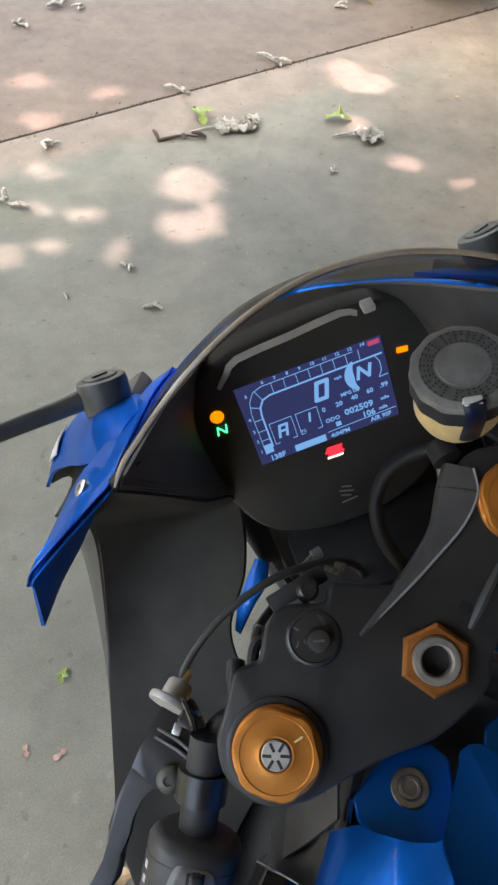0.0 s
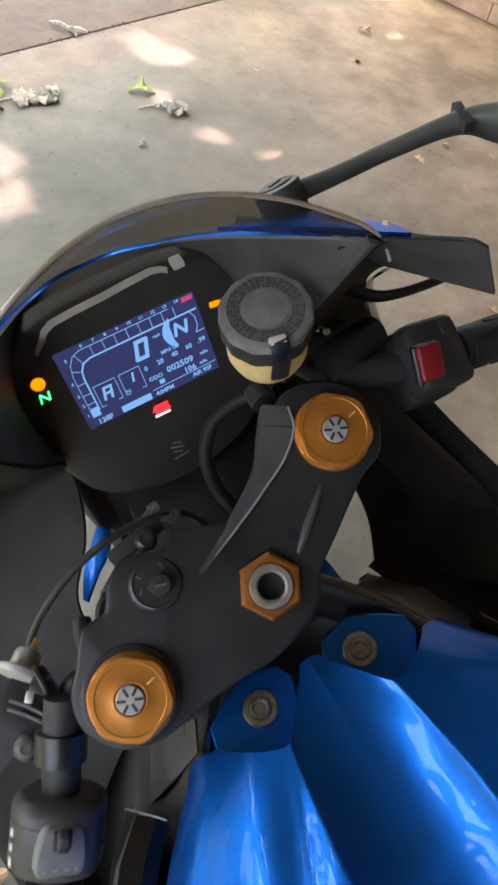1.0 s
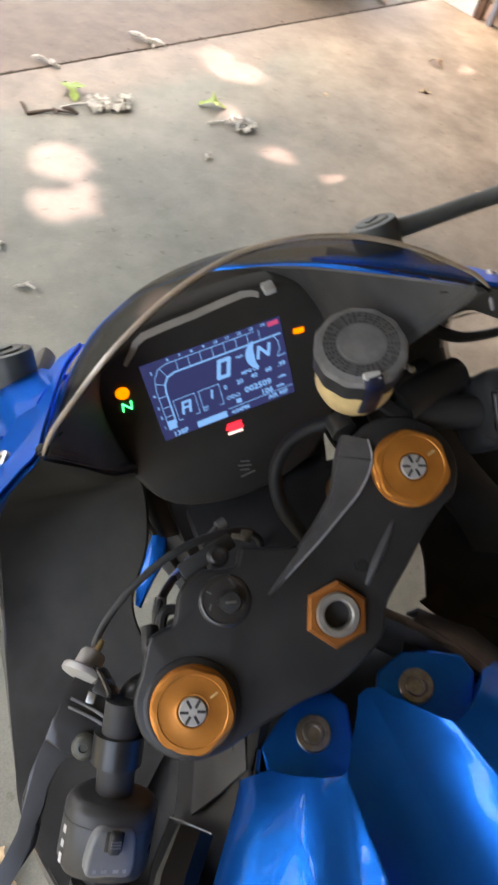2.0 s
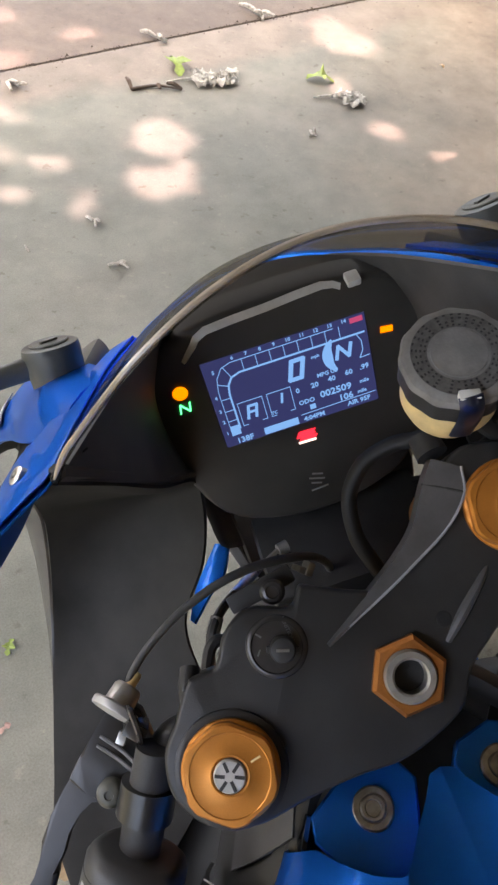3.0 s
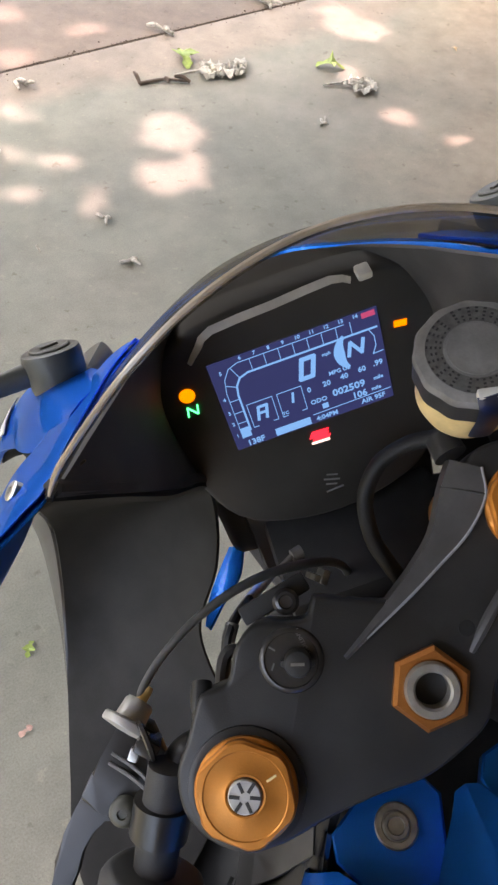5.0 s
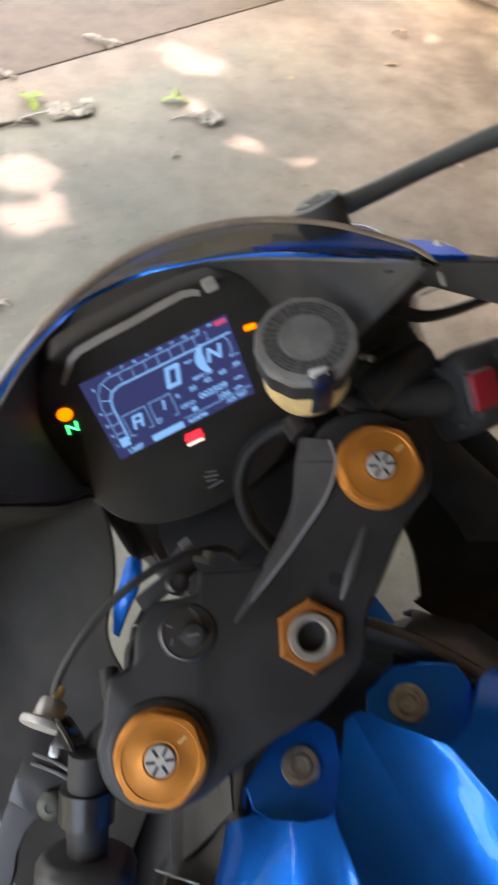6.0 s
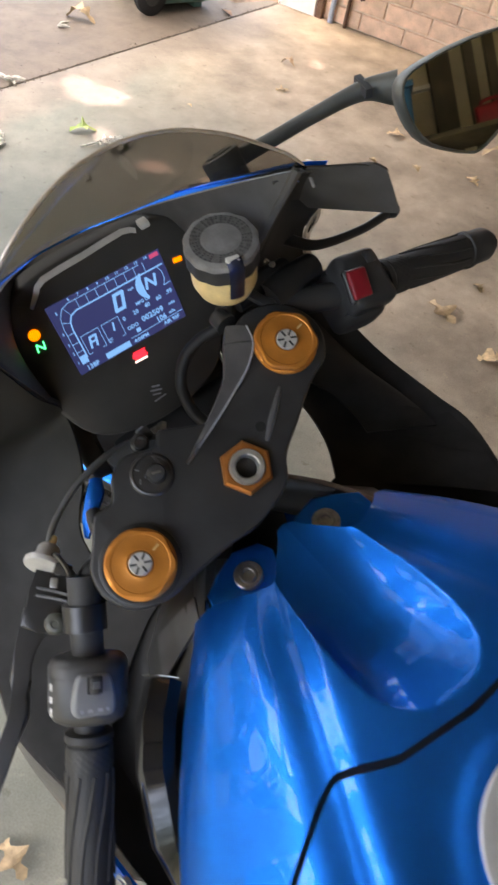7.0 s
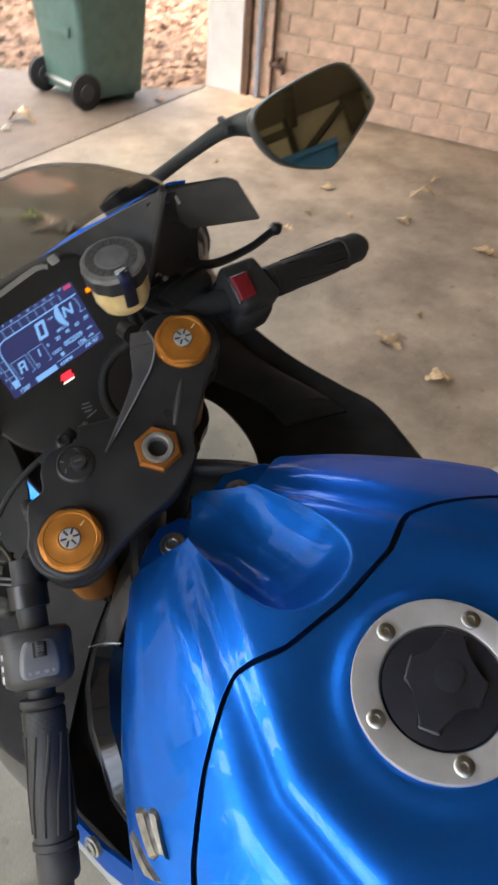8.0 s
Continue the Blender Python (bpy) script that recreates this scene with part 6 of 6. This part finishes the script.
# Black boxes and covers round the steering head.
P("dash_mount", joined(block(0.198, 0.06, 0.19, 0.02, 3, m=pose(-0.002, 0.245, 0.885, -16, 0, 0)), block(0.17, 0.06, 0.12, 0.015, 2, m=pose(0.006, 0.215, 0.82, -10, 0, 0)), block(0.15, 0.10, 0.06, 0.012, 2, m=pose(0.01, 0.15, 0.84, -10, 0, 0))), BLACK_PLASTIC, label="black bracket behind the instruments")
P("cowl_flange", sheet([spline([(-0.0910, 0.2024, 0.7992), (-0.1010, 0.1760, 0.8050), (-0.1200, 0.1570, 0.8070), (-0.1390, 0.1360, 0.8080)], 6), spline([(-0.0970, 0.2065, 0.7975), (-0.1130, 0.1800, 0.8025), (-0.1260, 0.1610, 0.8055), (-0.1400, 0.1380, 0.8070)], 6), spline([(-0.1034, 0.2106, 0.7936), (-0.1210, 0.1860, 0.7970), (-0.1330, 0.1660, 0.8010), (-0.1420, 0.1410, 0.8050)], 6)], 0.003), BLUE, label="narrow blue cowl flange")
for s in (-1, 1):
    P("frame_cover", sheet([[Vector((s * x, y, z)) for x, y, z in r] for r in
      (((0.040, -0.030, 0.925), (0.062, -0.052, 0.922), (0.082, -0.090, 0.918), (0.112, -0.150, 0.915)), ((0.062, -0.004, 0.905), (0.096, -0.030, 0.900), (0.120, -0.085, 0.895), (0.150, -0.150, 0.890)),
       ((0.090, 0.012, 0.855), (0.128, -0.015, 0.845), (0.158, -0.080, 0.835), (0.180, -0.150, 0.835)), ((0.108, 0.030, 0.800), (0.150, -0.005, 0.785), (0.185, -0.075, 0.775), (0.205, -0.150, 0.775)),
       ((0.112, 0.045, 0.740), (0.165, 0.000, 0.720), (0.205, -0.070, 0.710), (0.220, -0.150, 0.710)))], 0.003), YOKE_BLACK, label="satin black frame cover")
    if s < 0:
        P("frame_strip", sheet([spline([(s * 0.088, -0.030, 0.912), (s * 0.112, -0.024, 0.884), (s * 0.132, -0.016, 0.850)], 5), spline([(s * 0.096, -0.052, 0.914), (s * 0.126, -0.056, 0.884), (s * 0.150, -0.056, 0.848)], 5)], 0.002), STRIP_GREY, label="grey cast frame strip")
        P("frame_guard", sheet([[Vector(p) for p in r] for r in (
          ((-0.134, -0.080, 0.898), (-0.140, -0.074, 0.906), (-0.152, -0.065, 0.906), (-0.159, -0.059, 0.895), (-0.165, -0.052, 0.860), (-0.168, -0.045, 0.820)),
          ((-0.152, -0.101, 0.900), (-0.159, -0.096, 0.909), (-0.174, -0.089, 0.910), (-0.182, -0.084, 0.897), (-0.189, -0.078, 0.860), (-0.192, -0.070, 0.820)),
          ((-0.174, -0.135, 0.900), (-0.180, -0.130, 0.909), (-0.193, -0.122, 0.909), (-0.200, -0.117, 0.895), (-0.207, -0.111, 0.860), (-0.210, -0.100, 0.820)),
          ((-0.196, -0.182, 0.868), (-0.203, -0.177, 0.878), (-0.214, -0.169, 0.878), (-0.220, -0.164, 0.866), (-0.225, -0.158, 0.840), (-0.228, -0.150, 0.810)),
          ((-0.205, -0.235, 0.820), (-0.212, -0.230, 0.828), (-0.222, -0.222, 0.828), (-0.227, -0.217, 0.818), (-0.230, -0.211, 0.800), (-0.231, -0.204, 0.785)))], 0.003), SIDE_GLOSS, label="polished black guard beside the tank")
        P("guard_tie", tube([(-0.134, -0.079, 0.9080), (-0.146, -0.068, 0.9095), (-0.158, -0.058, 0.9040)], 0.0006, 6), STEEL, label="thin bright wire tie on the guard")
    else:
        P("edge_trim", tube([(s * 0.150, -0.062, 0.852), (s * 0.172, -0.095, 0.842), (s * 0.192, -0.150, 0.838), (s * 0.205, -0.230, 0.836)], 0.0075, 14), SIDE_GLOSS, label="polished black rounded panel edge")
    P("duct_cover", sheet([[Vector((s * x, y, z)) for x, y, z in r] for r in
      (((0.112, 0.035, 0.800), (0.160, 0.050, 0.790), (0.220, 0.050, 0.785), (0.284, 0.030, 0.788)), ((0.140, -0.030, 0.800), (0.185, -0.030, 0.775), (0.230, -0.030, 0.770), (0.280, -0.040, 0.794)),
       ((0.165, -0.100, 0.825), (0.190, -0.100, 0.775), (0.225, -0.100, 0.760), (0.262, -0.098, 0.797)), ((0.195, -0.190, 0.830), (0.210, -0.190, 0.775), (0.228, -0.185, 0.755), (0.250, -0.175, 0.775)),
       ((0.215, -0.300, 0.830), (0.222, -0.300, 0.775), (0.228, -0.290, 0.745), (0.236, -0.270, 0.750)))], 0.003), PANEL_BLACK, label="black duct cover")

# Mirrors.
for s in (-1, 1):
    mount = P("mirror_base", joined(lathe([(0.0, -0.034), (0.0165, -0.034), (0.0185, -0.014), (0.0190, -0.002), (0.0182, 0.0016), (0.0160, 0.0026), (0.0150, 0.0024), (0.0, 0.0024)], 32, pose(s * 0.147, 0.243, 1.086, -34, s * -8, 0)), block(0.036, 0.052, 0.014, 0.005, m=pose(s * 0.140, 0.246, 1.052, -30, s * 25, 0)), block(0.030, 0.036, 0.030, 0.006, 3, m=pose(s * 0.150, 0.238, 1.062, -10, s * 12, s * -20))), MIRROR_GREY, label="dark grey mirror mount")
    P("mount_badge", joined(lathe([(0.0128, 0.0015), (0.0128, 0.0034), (0.0118, 0.0040), (0.0108, 0.0036), (0.0, 0.0036)], 32, pose(s * 0.147, 0.243, 1.086, -34, s * -8, 0)), block(0.012, 0.0035, 0.002, 0.0006, m=pose(s * 0.147, 0.243, 1.086, -34, s * -8, 0) @ pose(0, 0, 0.0040, 0, 0, 30))), MIRROR_GREY, mount)
    stalk = P("mirror_stalk", tube(fl(s, [(0.149, 0.239, 1.0785), (0.185, 0.230, 1.086), (0.235, 0.214, 1.102), (0.277, 0.198, 1.114), (0.300, 0.178, 1.116)]), [0.0100, 0.0080, 0.0076, 0.0096, 0.016], 16, flat=0.75, side=(0, 0, 1)), MIRROR_GREY, label="dark grey mirror stalk")
    P("joint_gap", block(0.007, 0.026, 0.009, 0.001, m=pose(s * 0.276, 0.196, 1.1195, 0, 0, s * -15)), BLACK_PLASTIC, stalk)
    MIR = [(0.278, 0.151, 1.138), (0.301, 0.155, 1.146), (0.355, 0.152, 1.148), (0.396, 0.148, 1.144), (0.412, 0.140, 1.132), (0.424, 0.124, 1.105), (0.420, 0.120, 1.096), (0.396, 0.115, 1.084), (0.354, 0.109, 1.068), (0.334, 0.110, 1.069), (0.295, 0.124, 1.089), (0.279, 0.138, 1.113)]
    mc = sum((Vector(p) for p in MIR), Vector()) / 12
    mn = Vector((-0.05, -0.88, 0.428)).normalized()
    flat = [Vector(p) - mn * (Vector(p) - mc).dot(mn) for p in MIR]
    ring_pts = []
    for i in range(12):
        a, b, c, d = flat[i - 1], flat[i], flat[(i + 1) % 12], flat[(i + 2) % 12]
        ring_pts += [0.5 * ((2 * b) + (c - a) * t + (2 * a - 5 * b + 4 * c - d) * t * t + (3 * b - a - 3 * c + d) * t ** 3) for t in (0, 0.33, 0.67)]
    def ringed(scale, depth):
        return [Vector((s * q.x, q.y, q.z)) for q in [mc + (p - mc) * scale - mn * depth for p in ring_pts]]
    levels = [ringed(0.962, 0.0015), ringed(0.972, -0.001), ringed(1.0, -0.001), ringed(1.02, 0.002), ringed(1.0, 0.014), ringed(0.80, 0.030), ringed(0.4, 0.038)]
    bm = bmesh.new()
    vr = [[bm.verts.new(p) for p in r] for r in levels]
    for a, b in zip(vr, vr[1:]):
        for i in range(len(a)):
            bm.faces.new((a[i], a[(i + 1) % len(a)], b[(i + 1) % len(a)], b[i]))
    bm.faces.new(vr[-1])
    shell = P("mirror_housing", bm, MIRROR_GREY, label="dark grey mirror housing")
    bm = bmesh.new()
    bm.faces.new([bm.verts.new(p) for p in ringed(0.966, 0.001)])
    P("mirror_glass", bm, MIRROR, shell, "mirror glass reflecting the garage", smooth=False)

# Below: head tube, frame beams, lower yoke, wheel, mudguard, engine mass, stand.
P("lower_yoke", S(layered(rounded([(x, y) for x, y in YOKE[:20]] + [(-0.106, 0.070), (-0.05, 0.055)], 4), [(-0.235, 0.004), (-0.232, 0.0), (-0.200, 0.0), (-0.196, 0.004)])), YOKE_BLACK, label="black lower yoke")
P("head_tube", S(lathe([(0.030, -0.20), (0.034, -0.19), (0.034, -0.05), (0.030, -0.04)], 28)), YOKE_BLACK, label="black steering head")
for s in (-1, 1):
    P("frame_beam", tube(fl(s, [(0.02, 0.03, 0.90), (0.075, -0.03, 0.885), (0.120, -0.12, 0.86), (0.155, -0.24, 0.80), (0.15, -0.40, 0.70)]), [0.030, 0.034, 0.042, 0.045, 0.045], 14, flat=0.45, side=(0, 0, 1)), YOKE_BLACK, label="black aluminium frame beam")
    P("tank_side_panel", sheet([[Vector((s * x, y, z)) for x, y, z in r] for r in (((0.080, -0.045, 0.925), (0.110, -0.10, 0.925), (0.155, -0.17, 0.925), (0.200, -0.26, 0.92)), ((0.095, -0.03, 0.87), (0.135, -0.09, 0.86), (0.175, -0.16, 0.85), (0.215, -0.25, 0.84)), ((0.10, -0.02, 0.82), (0.15, -0.08, 0.79), (0.18, -0.16, 0.76), (0.21, -0.25, 0.74)))], 0.003), SIDE_GLOSS, label="black panel below the tank")
P("engine", joined(block(0.34, 0.42, 0.36, 0.05, 3, m=pose(0, -0.14, 0.47)), block(0.26, 0.20, 0.20, 0.04, 3, m=pose(0, -0.22, 0.72))), BLACK_PLASTIC, label="dark engine under the frame")
P("radiator", block(0.20, 0.05, 0.30, 0.01, m=pose(0, 0.13, 0.55, -15, 0, 0)), BLACK_PLASTIC, label="black radiator")
AX = STEER @ Vector((0, 0.030, -0.77))
WHEEL = pose(*AX, 0, 0, 0) @ pose(0, 0, 0, 0, 0, 21) @ pose(0, 0, 0, 0, 90, 0)
wheel = P("front_wheel", lathe([(0.205, -0.045), (0.215, -0.045), (0.220, -0.03), (0.200, 0.0), (0.220, 0.03), (0.215, 0.045), (0.205, 0.045), (0.19, 0.0)], 48, WHEEL, close=False), BLACK_GLOSS, label="black front wheel")
P("tyre", lathe([(0.215, -0.046), (0.235, -0.056), (0.262, -0.058), (0.285, -0.046), (0.298, -0.022), (0.302, 0.0), (0.298, 0.022), (0.285, 0.046), (0.262, 0.058), (0.235, 0.056), (0.215, 0.046)], 64, WHEEL, close=False), TYRE, wheel, "black road tyre")
P("hub", lathe([(0.0, -0.06), (0.04, -0.06), (0.04, 0.06), (0.0, 0.06)], 24, WHEEL), BLACK_GLOSS, wheel)
for k in range(5):
    a = 2 * math.pi * k / 5
    P("spoke", tube([(0.03 * math.cos(a), 0.03 * math.sin(a), 0), (0.21 * math.cos(a + 0.15), 0.21 * math.sin(a + 0.15), 0)], 0.014, 8, 4, m=WHEEL), BLACK_GLOSS, wheel)
rows = []
for i in range(25):
    a = radians(35 + 120 * i / 24)
    rows.append([WHEEL @ Vector(((0.318 + 0.012 * math.cos(q * 1.2)) * -math.sin(a), (0.318 + 0.012 * math.cos(q * 1.2)) * math.cos(a), 0.072 * math.sin(q))) for q in [radians(-75 + 150 * j / 12) for j in range(13)]])
P("mudguard", sheet(rows, 0.003), BLUE, label="metallic blue front mudguard")
P("side_stand", joined(tube([(-0.14, -0.20, 0.30), (-0.20, -0.22, 0.18), (-0.262, -0.24, 0.095)], [0.014, 0.012, 0.011], 10), lathe([(0.0, 0.0), (0.026, 0.0), (0.026, 0.008), (0.0, 0.010)], 20, pose(-0.265, -0.24, 0.083, 0, 17, 0))), BLACK_PLASTIC, label="black side stand")


# ---------------------------------------------------------------- bricks of the side wall
COURSE, LONG = 0.1016, 0.300
rr = random.Random(21)


def brick_mesh(length):
    bm = block(0.05, length, COURSE - 0.011, 0.004, 1)
    me = bpy.data.meshes.new("brick")
    bm.to_mesh(me)
    bm.free()
    me.materials.append(BRICK_MAT)
    return me


brick_me = brick_mesh(LONG - 0.011)
rest = bmesh.new()
for row in range(26):
    z = COURSE * (row + 0.5)
    y = -0.275 - (LONG / 2 if row % 2 else 0.0)
    while y - LONG > -5.98:
        c = y - LONG / 2
        dx = rr.uniform(-0.0015, 0.0015)
        if row < 10 and y > -2.75:
            b = new("brick", brick_me)
            b.parent = wall_side
            b.location = (2.776 + dx, c, z)
        else:
            p = [(2.751 + dx, 2.80), (c - (LONG - 0.011) / 2, c + (LONG - 0.011) / 2), (z - (COURSE - 0.011) / 2, z + (COURSE - 0.011) / 2)]
            v = [rest.verts.new((p[0][i], p[1][j], p[2][k2])) for i in (0, 1) for j in (0, 1) for k2 in (0, 1)]
            for f in ((0, 1, 3, 2), (0, 4, 5, 1), (2, 3, 7, 6), (0, 2, 6, 4), (1, 5, 7, 3)):
                rest.faces.new([v[q] for q in f])
        y -= LONG
rest_ob = part("brick_courses", rest, BRICK_MAT, wall_side, "upper courses of tan brick", False)
tagged(rest_ob, kind="stuff")
